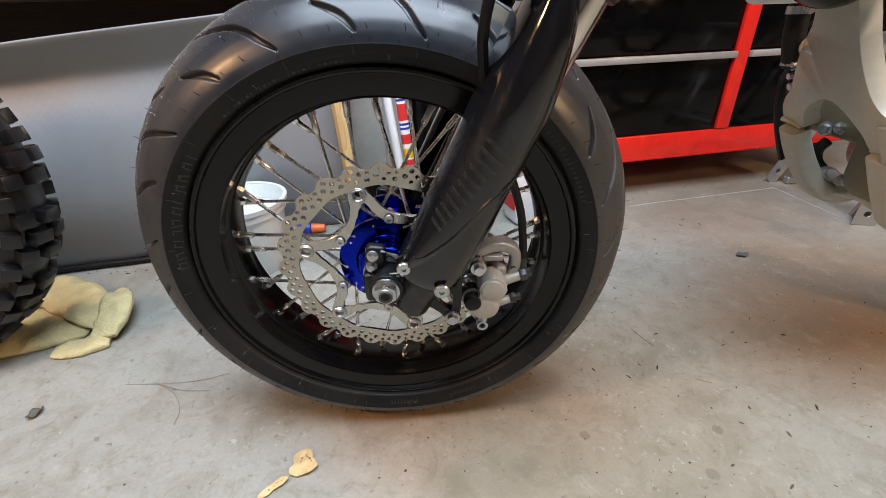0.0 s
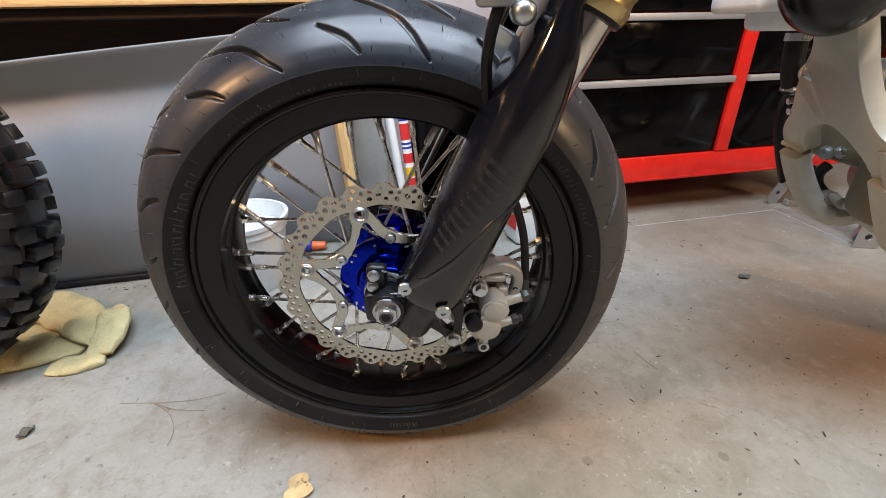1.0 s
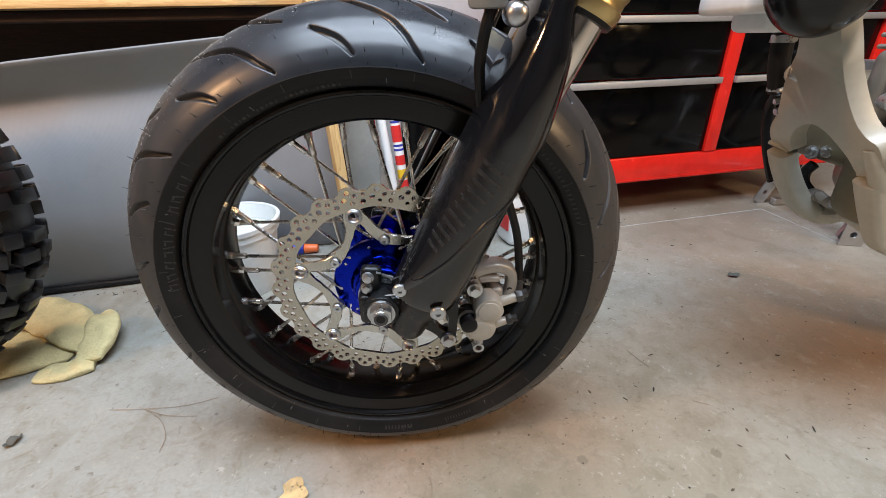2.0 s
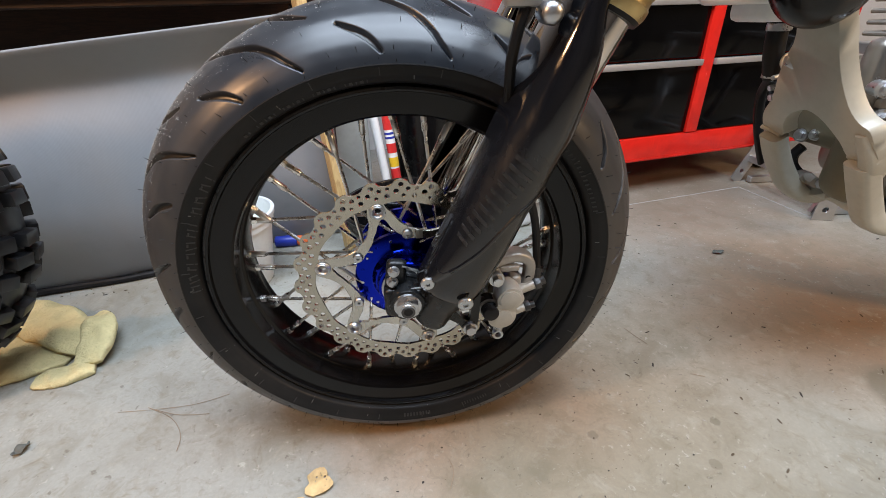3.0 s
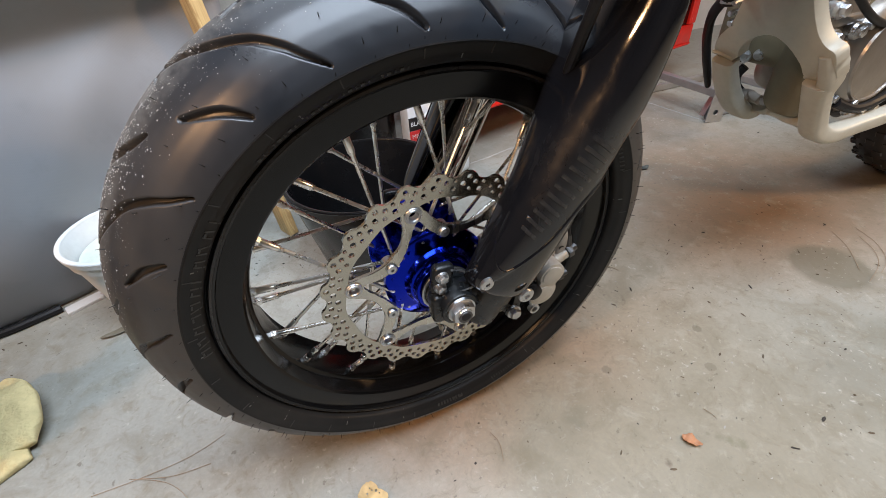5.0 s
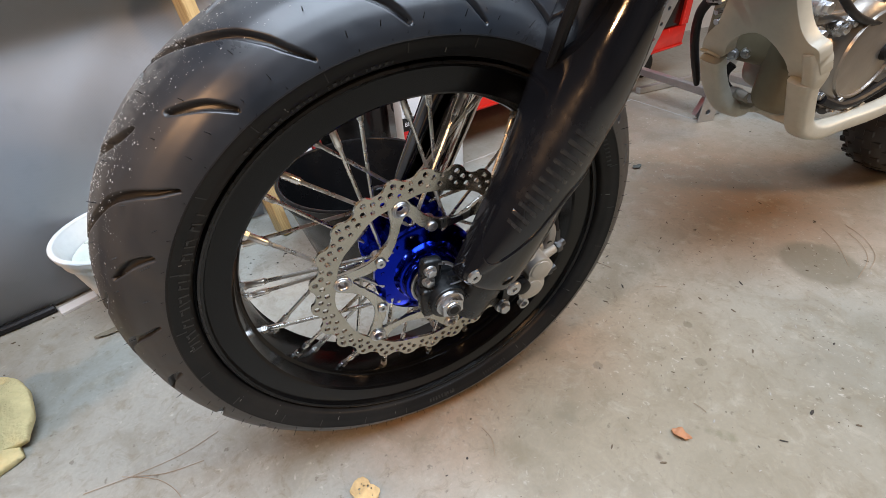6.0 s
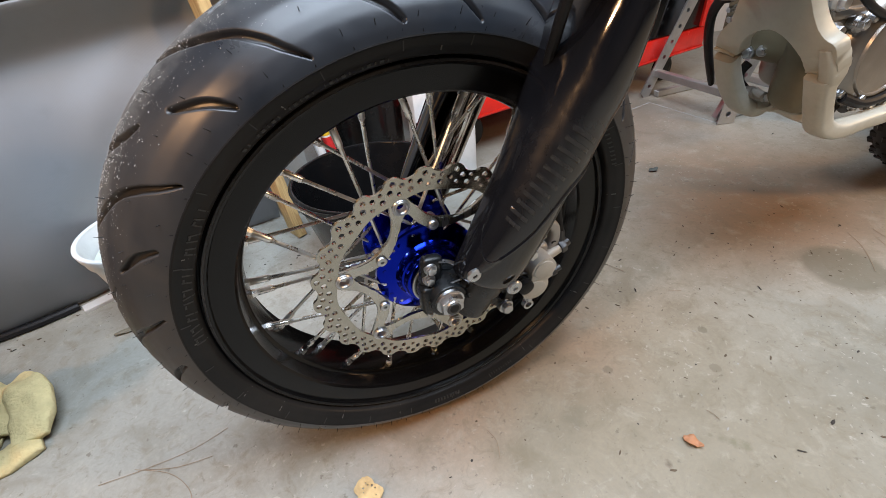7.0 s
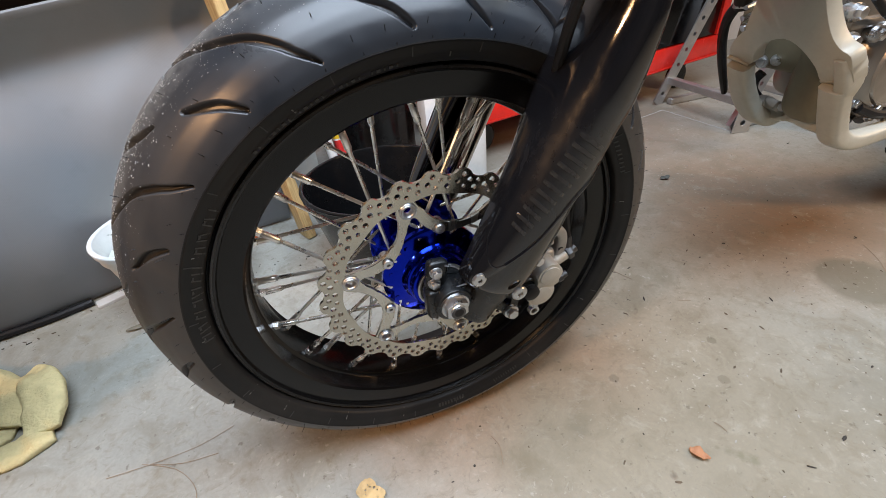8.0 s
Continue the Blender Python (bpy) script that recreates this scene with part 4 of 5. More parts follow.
gap = [(p.x, p.y) for p in spline([(0.0560, -0.0190, 0), (0.0730, -0.0160, 0), (0.0750, -0.0300, 0), (0.0720, -0.0420, 0), (0.0620, -0.0330, 0)], 4, True)]
placed("caliper_bracket", plate("caliper_bracket", tri, [gap], 0.011, M_LUG, 0.002), W @ Matrix.Translation((0, -0.0800, 0)), caliper, "black cast caliper bracket with a lightening hole")
bm = pipe(bmesh.new(), [(0.060, -0.074, 0.020), (0.085, -0.072, 0.014), (0.108, -0.068, 0.014)], [0.012, 0.010, 0.009], 12, 5)
pipe(bm, [(0.074, -0.074, -0.026), (0.090, -0.070, -0.028), (0.106, -0.064, -0.030)], [0.007, 0.008, 0.007], 12, 5)
part("bracket_arm", bm, M_LUG, caliper, "black bracket arm", W)
bm = turned(bmesh.new(), [(-0.0930, 0.0), (-0.0930, 0.0070), (-0.0915, 0.0095), (-0.0860, 0.0105), (-0.0840, 0.0090), (-0.0820, 0.0108), (-0.0800, 0.0090), (-0.0780, 0.0105), (-0.0600, 0.0095), (-0.0600, 0.0)], 24, at=(0.0985, 0, -0.0300))
part("slide_boot", bm, M_HOSE, caliper, "black ribbed rubber slide boot", W)
bm = turned(bmesh.new(), [(-0.0800, 0.0105), (-0.0800, 0.0128), (-0.0770, 0.0128), (-0.0770, 0.0105)], 24, at=(0.0985, 0, -0.0300), closed=True)
part("boot_ring", bm, M_CAST, caliper, m=W)
for at, r in (((0.074, -0.0860, -0.0520), 0.0068), ((0.105, -0.0810, 0.0148), 0.0066)):
    bm = hex_bolt(bmesh.new(), at, r, 0.0085, 0.0096)
    rod(bm, at, Vector(at) + Vector((0, 0.02, 0)), 0.008, seg=14)
    part("caliper_bolt", bm, M_ZINC, caliper, "zinc caliper bolt", W)
bm = turned(bmesh.new(), [(-0.0790, 0.0042), (-0.0795, 0.0068), (-0.0730, 0.0070), (-0.0730, 0.0042)], 18, at=(0.1120, 0, -0.0760), closed=True)
rod(bm, (0.1120, -0.0755, -0.0695), (0.1150, -0.070, -0.0540), 0.0058, seg=12)
part("pad_pin", bm, M_ZINC, caliper, "pad pin eye", W)
bm = rod(bmesh.new(), (0.124, -0.070, -0.0170), (0.1570, -0.066, -0.0090), 0.0068, 0.0062, 18, 0.001)
part("fluid_port", bm, M_PALECAST, caliper, m=W)
bm = rod(bmesh.new(), (0.1560, -0.066, -0.0093), (0.1640, -0.065, -0.0072), 0.0085, seg=6, bevel=0.001)
rod(bm, (0.1640, -0.065, -0.0072), (0.1700, -0.064, -0.0056), 0.0052, seg=10)
rod(bm, (0.1600, -0.062, -0.0020), (0.1610, -0.058, 0.0100), 0.0055, seg=10)
part("banjo_bolt", bm, M_STEELDARK, caliper, "dark banjo bolt", W)
bm = rod(bmesh.new(), (0.126, -0.072, -0.0460), (0.1470, -0.070, -0.0410), 0.0062, 0.0050, 12, 0.001)
part("bleed_boss", bm, M_PALECAST, caliper, m=W)
bm = rod(bmesh.new(), (0.1460, -0.070, -0.0412), (0.1530, -0.070, -0.0395), 0.0066, seg=8, bevel=0.001)
rod(bm, (0.1530, -0.070, -0.0395), (0.1590, -0.070, -0.0380), 0.0042, seg=8)
part("bleed_nipple", bm, M_STEELDARK, caliper, "dark rubber-capped bleed nipple", W)
bm = pipe(bmesh.new(), [(0.1605, -0.060, 0.006), (0.161, -0.050, 0.030), (0.154, -0.050, 0.075), (0.128, -0.062, 0.150), (0.110, -0.074, 0.205), (0.1035, -0.090, 0.240), (0.103, -0.098, 0.262), (0.109, -0.100, 0.290), (0.135, -0.085, 0.360), (0.18, -0.06, 0.44)], 0.0048, 10, 6)
part("brake_hose", bm, M_HOSE, bike, "black rubber brake hose beside the fork", W)
bm = box(bmesh.new(), (0.092, -0.108, 0.292), (0.122, -0.092, 0.306), 0.004, 2, pose(0, 0, 0, 0, 0, 0))
part("hose_clamp", bm, M_CAST, near_leg, "grey metal hose clamp", W)
for x, z in ((0.127, 0.2885), (0.133, 0.306)):
    bm = turned(bmesh.new(), [(-0.1215, 0.0), (-0.1210, 0.004), (-0.1190, 0.0075), (-0.1160, 0.009), (-0.100, 0.009)], 24, at=(x, 0, z))
    part("dome_bolt", bm, M_ZINC, near_leg, "round-headed clamp bolt", W)

# -- frame, engine and rear wheel --
def frame_face(outer, thick, bevel):
    """A thick casting cut to an outline, bent back below the arch like the cradle legs."""
    mesh = plate("frame", outer, [], thick, M_FRAME, bevel)
    co = np.empty(len(mesh.vertices) * 3)
    mesh.vertices.foreach_get("co", co)
    co = co.reshape(-1, 3)
    y, z, d = co[:, 0].copy(), co[:, 2].copy(), co[:, 1] + thick / 2
    fall = 0.44 - z
    soft = 0.5 * (fall + np.sqrt(fall * fall + 0.0006))
    co[:, 0], co[:, 1], co[:, 2] = 0.468 - 0.45 * (z - 0.44) + 0.48 * soft + d * 0.86 + (y - 0.70) ** 2 * 0.6, y, z + d * 0.35
    mesh.vertices.foreach_set("co", co.ravel())
    mesh.update()
    return mesh


front = [(0.649, 0.66), (0.649, 0.56), (0.649, 0.51), (0.641, 0.472), (0.630, 0.454), (0.618, 0.446), (0.617, 0.428), (0.619, 0.410), (0.629, 0.403), (0.650, 0.402), (0.660, 0.407), (0.662, 0.424),
         (0.677, 0.446), (0.700, 0.456), (0.730, 0.445), (0.753, 0.425), (0.764, 0.408), (0.784, 0.402), (0.808, 0.406), (0.800, 0.424), (0.784, 0.441), (0.766, 0.456), (0.754, 0.472), (0.743, 0.492), (0.725, 0.518), (0.706, 0.546), (0.700, 0.60), (0.700, 0.66)]
smooth_front = [(p.x, p.y) for p in spline([(y, z, 0) for y, z in front], 3, True)]
frame_ob = placed("frame", frame_face(smooth_front, 0.023, 0.006), I4, bike, "khaki-grey painted frame cradle casting")
legs = (([(0.5065, 0.639, 0.402), (0.522, 0.642, 0.376), (0.543, 0.646, 0.345), (0.560, 0.646, 0.321), (0.590, 0.642, 0.310), (0.64, 0.640, 0.313), (0.74, 0.638, 0.322), (0.95, 0.66, 0.34)],
         [(0.0175, 0.013), (0.0165, 0.013), (0.0160, 0.0135), (0.0155, 0.014), (0.0140, 0.0125), (0.0125, 0.0115), (0.012, 0.0115), (0.014, 0.014)]),
        ([(0.5065, 0.785, 0.402), (0.520, 0.788, 0.378), (0.542, 0.789, 0.345), (0.563, 0.782, 0.318), (0.590, 0.776, 0.304), (0.64, 0.786, 0.304), (0.74, 0.80, 0.318), (0.95, 0.80, 0.34)],
         [(0.0185, 0.013), (0.018, 0.013), (0.018, 0.0135), (0.017, 0.014), (0.014, 0.0125), (0.012, 0.0115), (0.012, 0.0115), (0.014, 0.014)]))
for path, halves in legs:
    part("cradle_leg", bar(bmesh.new(), path, halves), M_FRAME, frame_ob, "khaki-grey box-section cradle leg bent back into the lower rail", angle=50)
part("cradle_gusset", bar(bmesh.new(), [(0.588, 0.780, 0.312), (0.590, 0.745, 0.318), (0.592, 0.700, 0.316), (0.590, 0.655, 0.312)], [(0.010, 0.008)] * 4, 5, 12), M_FRAME, frame_ob, "khaki-grey cross gusset between the cradle legs")
for y0, y1, z0, z1 in ((0.619, 0.660, 0.410, 0.405), (0.773, 0.808, 0.404, 0.410)):
    x = lambda z: 0.468 - 0.45 * (z - 0.44) + 0.48 * 0.5 * (0.44 - z + math.sqrt((0.44 - z) ** 2 + 0.0006)) + 0.0045
    part("weld_bead", pipe(bmesh.new(), [(x(z0), y0, z0), (x((z0 + z1) / 2), (y0 + y1) / 2, (z0 + z1) / 2 + 0.001), (x(z1), y1, z1)], 0.0035, 8, 6), M_FRAME, frame_ob)
bm = bar(bmesh.new(), [(0.486, 0.630, 0.446), (0.500, 0.628, 0.427), (0.513, 0.630, 0.403), (0.524, 0.636, 0.378)], [(0.008, 0.014), (0.010, 0.018), (0.010, 0.016), (0.006, 0.009)], 6, 20)
part("engine_mount", bm, M_FRAME, frame_ob, "khaki-grey engine mount lug")

bm = bmesh.new()
box(bm, (0.60, 0.690, 0.335), (0.90, 0.81, 0.52), 0.030, 4)
turned(bm, [(0.680, 0.0), (0.680, 0.065), (0.690, 0.080), (0.80, 0.082), (0.815, 0.06), (0.815, 0.0)], 40, at=(0.68, 0, 0.425))
engine = part("crankcase", bm, M_ENGINE, bike, "dull grubby alloy engine crankcase")
bm = box(box(bmesh.new(), (0.552, 0.672, 0.320), (0.68, 0.748, 0.47), 0.030, 6), (0.556, 0.676, 0.384), (0.68, 0.862, 0.505), 0.026, 6)
part("crankcase_nose", bm, M_NOSE, engine, "dull brownish crankcase nose")
bm = turned(bmesh.new(), [(0.650, 0.0), (0.650, 0.050), (0.652, 0.066), (0.657, 0.076), (0.668, 0.083), (0.695, 0.086), (0.70, 0.0)], 48, at=(0.655, 0, 0.408))
box(bm, (0.62, 0.672, 0.44), (0.80, 0.70, 0.53), 0.012, 3)
turned(bm, [(0.6512, 0.056), (0.6480, 0.058), (0.6480, 0.061), (0.6525, 0.063)], 48, at=(0.655, 0, 0.408), closed=True)
part("engine_cover", bm, M_COVER, engine, "round grey alloy engine side cover")
for k in range(9):
    x, z = polar(0.078, 20 + 40 * k)
    part("cover_bolt", hex_bolt(bmesh.new(), (0.655 + x, 0.660, 0.408 + z), 0.006, 0.007, 0.0085), M_ZINC, engine, "zinc engine cover bolt")
bm = bmesh.new()
for k in range(7):
    box(bm, (0.60, 0.665, 0.535 + k * 0.014), (0.72, 0.80, 0.541 + k * 0.014), 0.002, 1)
box(bm, (0.62, 0.68, 0.50), (0.70, 0.785, 0.66), 0.01, 2)
part("cylinder_block", bm, M_ENGINE, engine, "finned alloy cylinder")
bm = pipe(bmesh.new(), [(0.566, 0.790, 0.380), (0.562, 0.796, 0.366), (0.566, 0.797, 0.350), (0.574, 0.790, 0.338)], 0.0075, 8, 5)
part("breather_pipe", bm, M_HOSE, engine, "black breather pipe behind the cradle leg")
bm = bar(bmesh.new(), [(0.570, 0.790, 0.334), (0.568, 0.768, 0.338), (0.566, 0.745, 0.336)], [(0.007, 0.009)] * 3, 5, 12)
part("case_web", bm, M_ENGINE, engine, "grubby alloy web under the crankcase")
for at, r in (((0.556, 0.790, 0.398), 0.007), ((0.558, 0.768, 0.404), 0.006), ((0.573, 0.742, 0.336), 0.006)):
    part("case_bolt", hex_bolt(bmesh.new(), at, r, 0.008, r * 1.5, out=(-1, -0.3, 0.1)), M_ZINC, engine, "zinc case bolt")
# fittings round the engine's side
for at, r, h in (((0.511, 0.655, 0.486), 0.0075, 0.010), ((0.521, 0.655, 0.451), 0.0085, 0.010), ((0.566, 0.655, 0.455), 0.0075, 0.010), ((0.634, 0.655, 0.345), 0.007, 0.009), ((0.665, 0.655, 0.333), 0.008, 0.010), ((0.695, 0.655, 0.327), 0.008, 0.010)):
    bm = hex_bolt(bmesh.new(), at, r, h, r * 1.45)
    rod(bm, at, Vector(at) + Vector((0.012, 0.05, 0)), r * 1.25, seg=14)
    part("side_bolt", bm, M_ZINC, engine, "bright engine side bolt")
bm = box(bmesh.new(), (0.505, 0.668, 0.44), (0.60, 0.70, 0.54), 0.012, 3)
box(bm, (0.52, 0.660, 0.462), (0.585, 0.69, 0.475), 0.004, 2)
part("water_pump", bm, M_COVER, engine, "grey cast water pump housing")
part("coolant_pipe", pipe(bmesh.new(), [(0.530, 0.652, 0.500), (0.560, 0.648, 0.478), (0.60, 0.650, 0.462), (0.65, 0.655, 0.452), (0.70, 0.655, 0.455)], 0.005, 12, 6), M_HOSE, engine, "thin black coolant pipe")
part("inspection_cap", turned(bmesh.new(), [(0.640, 0.0), (0.640, 0.010), (0.643, 0.013), (0.660, 0.013)], 28, at=(0.692, 0, 0.410)), M_HOSE, engine, "black round inspection cap")
part("side_hose", pipe(bmesh.new(), [(0.60, 0.655, 0.352), (0.64, 0.648, 0.338), (0.69, 0.648, 0.342), (0.75, 0.65, 0.36)], 0.007, 10, 6), M_HOSE, engine, "thin black hose along the crankcase")
for at in ((0.60, 0.665, 0.325), (0.622, 0.668, 0.332), (0.648, 0.665, 0.330), (0.67, 0.668, 0.336)):
    bm = rod(bmesh.new(), Vector(at) - Vector((0.015, 0, 0.004)), Vector(at) + Vector((0.015, 0.01, 0.006)), 0.008, seg=12, bevel=0.002)
    part("case_lug", bm, M_STEELDARK, engine)

bm = pipe(bmesh.new(), [(0.452, 0.776, 0.600), (0.452, 0.774, 0.550), (0.456, 0.773, 0.515), (0.466, 0.776, 0.486)], [0.0125, 0.0128, 0.0125, 0.0110], 16, 6)
part("radiator_hose", bm, M_HOSE, bike, "black rubber radiator hose")
bm = turned(bmesh.new(), [(0.0, 0.0126), (0.0, 0.0140), (0.009, 0.0140), (0.009, 0.0126)], 24, "Z", at=(0.452, 0.7745, 0.546), closed=True)
box(bm, (0.446, 0.756, 0.547), (0.458, 0.762, 0.554), 0.001, 1)
part("hose_clip", bm, M_ZINC, bike, "bright worm-drive hose clip")
bm = turned(bmesh.new(), [(0.0, 0.0112), (0.0, 0.0124), (0.007, 0.0124), (0.007, 0.0112)], 24, "Z", at=(0.465, 0.776, 0.486), closed=True)
rod(bm, (0.456, 0.762, 0.488), (0.474, 0.762, 0.492), 0.0034, seg=8)
rod(bm, (0.458, 0.765, 0.474), (0.472, 0.763, 0.477), 0.0042, seg=6)
rod(bm, (0.462, 0.764, 0.461), (0.477, 0.762, 0.465), 0.0048, seg=6)
part("hose_clip", bm, M_ZINC, bike, "bright worm-drive hose clip")
bm = pipe(bmesh.new(), [(0.492, 0.806, 0.485), (0.500, 0.826, 0.462), (0.510, 0.834, 0.43), (0.520, 0.832, 0.395), (0.530, 0.828, 0.365), (0.537, 0.826, 0.345)], [0.012, 0.015, 0.016, 0.015, 0.014, 0.011], 12, 6, 0.45)
part("rubber_flap", bm, M_HOSE, bike, "black rubber strap hanging off the frame")
bm = bmesh.new()
bmesh.ops.create_uvsphere(bm, u_segments=40, v_segments=24, radius=1.0, matrix=Matrix.Translation((0.385, 0.652, 0.606)) @ pose(0, 0, 0, 0, -18, 0) @ Matrix.Diagonal((0.050, 0.046, 0.054, 1)))
part("airbox_boot", bm, M_BLACKTUB, bike, "black rounded rubber boot")
bm = box(bmesh.new(), (0.345, 0.700, 0.578), (0.440, 0.80, 0.606), 0.008, 3)
box(bm, (0.385, 0.72, 0.558), (0.462, 0.79, 0.586), 0.010, 3)
part("shroud_bracket", bm, M_WHITE, bike, "pale translucent plastic shroud bracket")
part("mount_bolt", rod(rod(bmesh.new(), (0.452, 0.735, 0.512), (0.440, 0.716, 0.514), 0.010, seg=6, bevel=0.001), (0.47, 0.75, 0.508), (0.452, 0.735, 0.512), 0.013, seg=16, bevel=0.002), M_ZINC, bike, "bright mount bolt")

# rear wheel
R_AT = Matrix.Translation((1.318, 0.795, 0.322)) @ pose(0, 0, 0, 0, 0, 7)
bm = turned(bmesh.new(), [(-0.045, 0.245), (-0.058, 0.262), (-0.060, 0.285), (-0.050, 0.303), (-0.028, 0.313), (0.0, 0.316), (0.028, 0.313), (0.050, 0.303), (0.060, 0.285), (0.058, 0.262), (0.045, 0.245)], 96, closed=True)
rear = part("rear_tyre", bm, M_KNOB, bike, "black knobby rear tyre", R_AT)
knob = meshed("tread_knob", box(bmesh.new(), (-0.0095, -0.0100, -0.008), (0.0095, 0.0100, -0.0008), 0.0020, 1), M_KNOB)
for k in range(60):
    for y in ((-0.045, -0.016, 0.016, 0.045) if k % 2 else (-0.052, -0.03, 0.0, 0.03, 0.052)):
        placed("tread_knob", knob, R_AT @ Matrix.Rotation(radians(-6 * k), 4, "Y") @ Matrix.Translation((0, y, 0.318 - abs(y) ** 2 * 5)), rear)
bm = turned(bmesh.new(), [(-0.030, 0.245), (-0.032, 0.252), (0.032, 0.252), (0.030, 0.245), (0.02, 0.235), (-0.02, 0.235)], 72, closed=True)
part("rear_rim", bm, M_RIM, bike, "black rear rim", R_AT)
bm = pipe(bmesh.new(), [(0.90, 0.67, 0.36), (1.1, 0.67, 0.35), (1.295, 0.69, 0.33)], 0.022, 12, 6)
pipe(bm, [(0.90, 0.82, 0.36), (1.1, 0.89, 0.35), (1.295, 0.90, 0.33)], 0.022, 12, 6)
rod(bm, (1.295, 0.69, 0.33), (1.295, 0.90, 0.33), 0.012)
box(bm, (0.84, 0.66, 0.32), (0.93, 0.82, 0.42), 0.02, 2)
part("swingarm", bm, M_CAST, bike, "grey alloy swingarm")

# ---- what stands round the bike ----
# tool chest: its front's left foot, and the way it runs
CH = Matrix.Translation((0.290, 1.436, 0.0)) @ pose(0, 0, 0, 0, 0, 12.5)


def tool_chest():
    chest = thing("tool_chest", (0.83, 1.81, 0.0), "red steel roller tool chest with glossy black drawers", "tool chest")
    bm = box(bmesh.new(), (0.0, 0.02, 0.13), (1.22, 0.50, 0.98), 0.004, 2)
    body = part("body", bm, M_RED, chest, "red enamelled steel body", CH)
    bm = box(bmesh.new(), (0.0, 0.0, 0.123), (1.22, 0.03, 0.205), 0.004, 2)
    box(bm, (0.0, -0.003, 0.1285), (1.22, 0.0, 0.1345), 0.001, 1)
    part("bottom_rail", bm, M_RED, body, m=CH)
    for x in (0.0, 0.600, 1.174):
        part("upright", box(bmesh.new(), (x, -0.004, 0.207), (x + 0.046, 0.026, 0.975), 0.003, 2), M_RED, body, m=CH)
    for x0, x1 in ((0.048, 0.598), (0.648, 1.172)):
        z = 0.209
        for high in (0.232, 0.168, 0.168, 0.168):
            bm = box(bmesh.new(), (x0, 0.004, z), (x1, 0.03, z + high - 0.004), 0.003, 2)
            front = part("drawer", bm, M_BLACKGLOSS, body, "glossy black drawer front", CH)
            bm = box(bmesh.new(), (x0, -0.013, z + high - 0.024), (x1, 0.006, z + high - 0.006), 0.002, 2)
            part("drawer_pull", bm, M_ALU, front, "full-width aluminium pull", CH)
            z += high
    for x, y in ((0.10, 0.09), (1.11, 0.09), (0.10, 0.43), (1.11, 0.43)):
        bm = turned(bmesh.new(), [(-0.016, 0.0), (-0.016, 0.045), (-0.012, 0.050), (0.012, 0.050), (0.016, 0.045), (0.016, 0.0)], 28, at=(x, y, 0.050))
        box(bm, (x - 0.025, y - 0.022, 0.085), (x + 0.025, y + 0.022, 0.131), 0.003, 1)
        part("caster", bm, M_BLACKTUB, chest, "black rubber caster", CH)
    return chest


tool_chest()

# workbench: pine drawer front over a dark underframe
BN = Matrix.Translation((-0.30, 1.47, 0.0)) @ pose(0, 0, 0, 0, 0, 5.0)


def workbench():
    bench = thing("workbench", (-1.1, 1.8, 0.0), "workbench with varnished pine drawer front and dark frame", "workbench")
    hole = [(p.x, p.y) for p in spline([(-0.530, 0.672, 0), (-0.385, 0.672, 0), (-0.370, 0.686, 0), (-0.385, 0.702, 0), (-0.530, 0.702, 0), (-0.545, 0.686, 0)], 5, True)]
    mesh = plate("drawer_front", [(-1.9, 0.645), (-0.012, 0.645), (-0.012, 0.795), (-1.9, 0.795)], [hole], 0.024, M_PINE, 0.003)
    part_ob = placed("drawer_front", mesh, BN, bench, "varnished pine drawer front with a hand slot")
    part("drawer_box", box(bmesh.new(), (-1.88, 0.03, 0.66), (-0.03, 0.45, 0.78), 0.002, 1), M_PINE, part_ob, m=BN)
    part("end_trim", box(bmesh.new(), (-0.008, -0.012, 0.645), (0.030, 0.012, 0.795), 0.002, 1), M_PINE, bench, "narrow pine end trim", BN)
    part("worktop", box(bmesh.new(), (-1.95, -0.03, 0.80), (0.06, 0.60, 0.84), 0.004, 2), M_PINE, bench, "pine worktop", BN)
    part("apron", box(bmesh.new(), (-1.90, 0.020, 0.615), (0.02, 0.06, 0.643), 0.003, 1), M_DARKWOOD, bench, "dark stained apron rail", BN)
    part("back_panel", box(bmesh.new(), (-1.90, 0.50, 0.02), (0.02, 0.54, 0.64), 0.003, 1), M_DARKWOOD, bench, "dark back panel", BN)
    for x in (-1.88, -0.05):
        part("leg", box(bmesh.new(), (x, 0.06, 0.0), (x + 0.07, 0.13, 0.614), 0.004, 1), M_DARKWOOD, bench, "dark stained leg", BN)
    return bench


workbench()

# grey woven sheet that leans along the bench
bm = bmesh.new()
cols, rows_n = 90, 48
grid = []
for i in range(cols + 1):
    x = -1.75 + 1.53 * i / cols
    line = []
    for k in range(rows_n + 1):
        h = k / rows_n
        top = 0.596 + 0.104 * (x + 0.22) + 0.05 * max(0, -0.9 - x)
        foot = float(np.interp(x, (-1.75, -1.007, -0.79, -0.70, -0.65, -0.45, -0.36, -0.22), (0.96, 1.105, 1.156, 1.190, 1.212, 1.315, 1.345, 1.365)))
        shift = h + 0.10 * math.sin(2.6 * x + 0.4)
        lean = -0.050 * math.sin(math.pi * 0.5 * min(1, h / 0.40)) + 0.090 / (1 + math.exp(-(shift - 0.70) * 12)) - 0.9 * max(0, h - 0.86) ** 1.2
        fold = 0.010 * math.exp(-((x + 0.62 - 0.42 * h + 0.15) / 0.05) ** 2) * h + 0.008 * math.sin(7.0 * x + 3.0 * h) * h * (1.1 - h)
        y = foot + lean - fold + 0.005 * noise.noise(Vector((x * 6, h * 2.5 + x * 3, 0.3)))
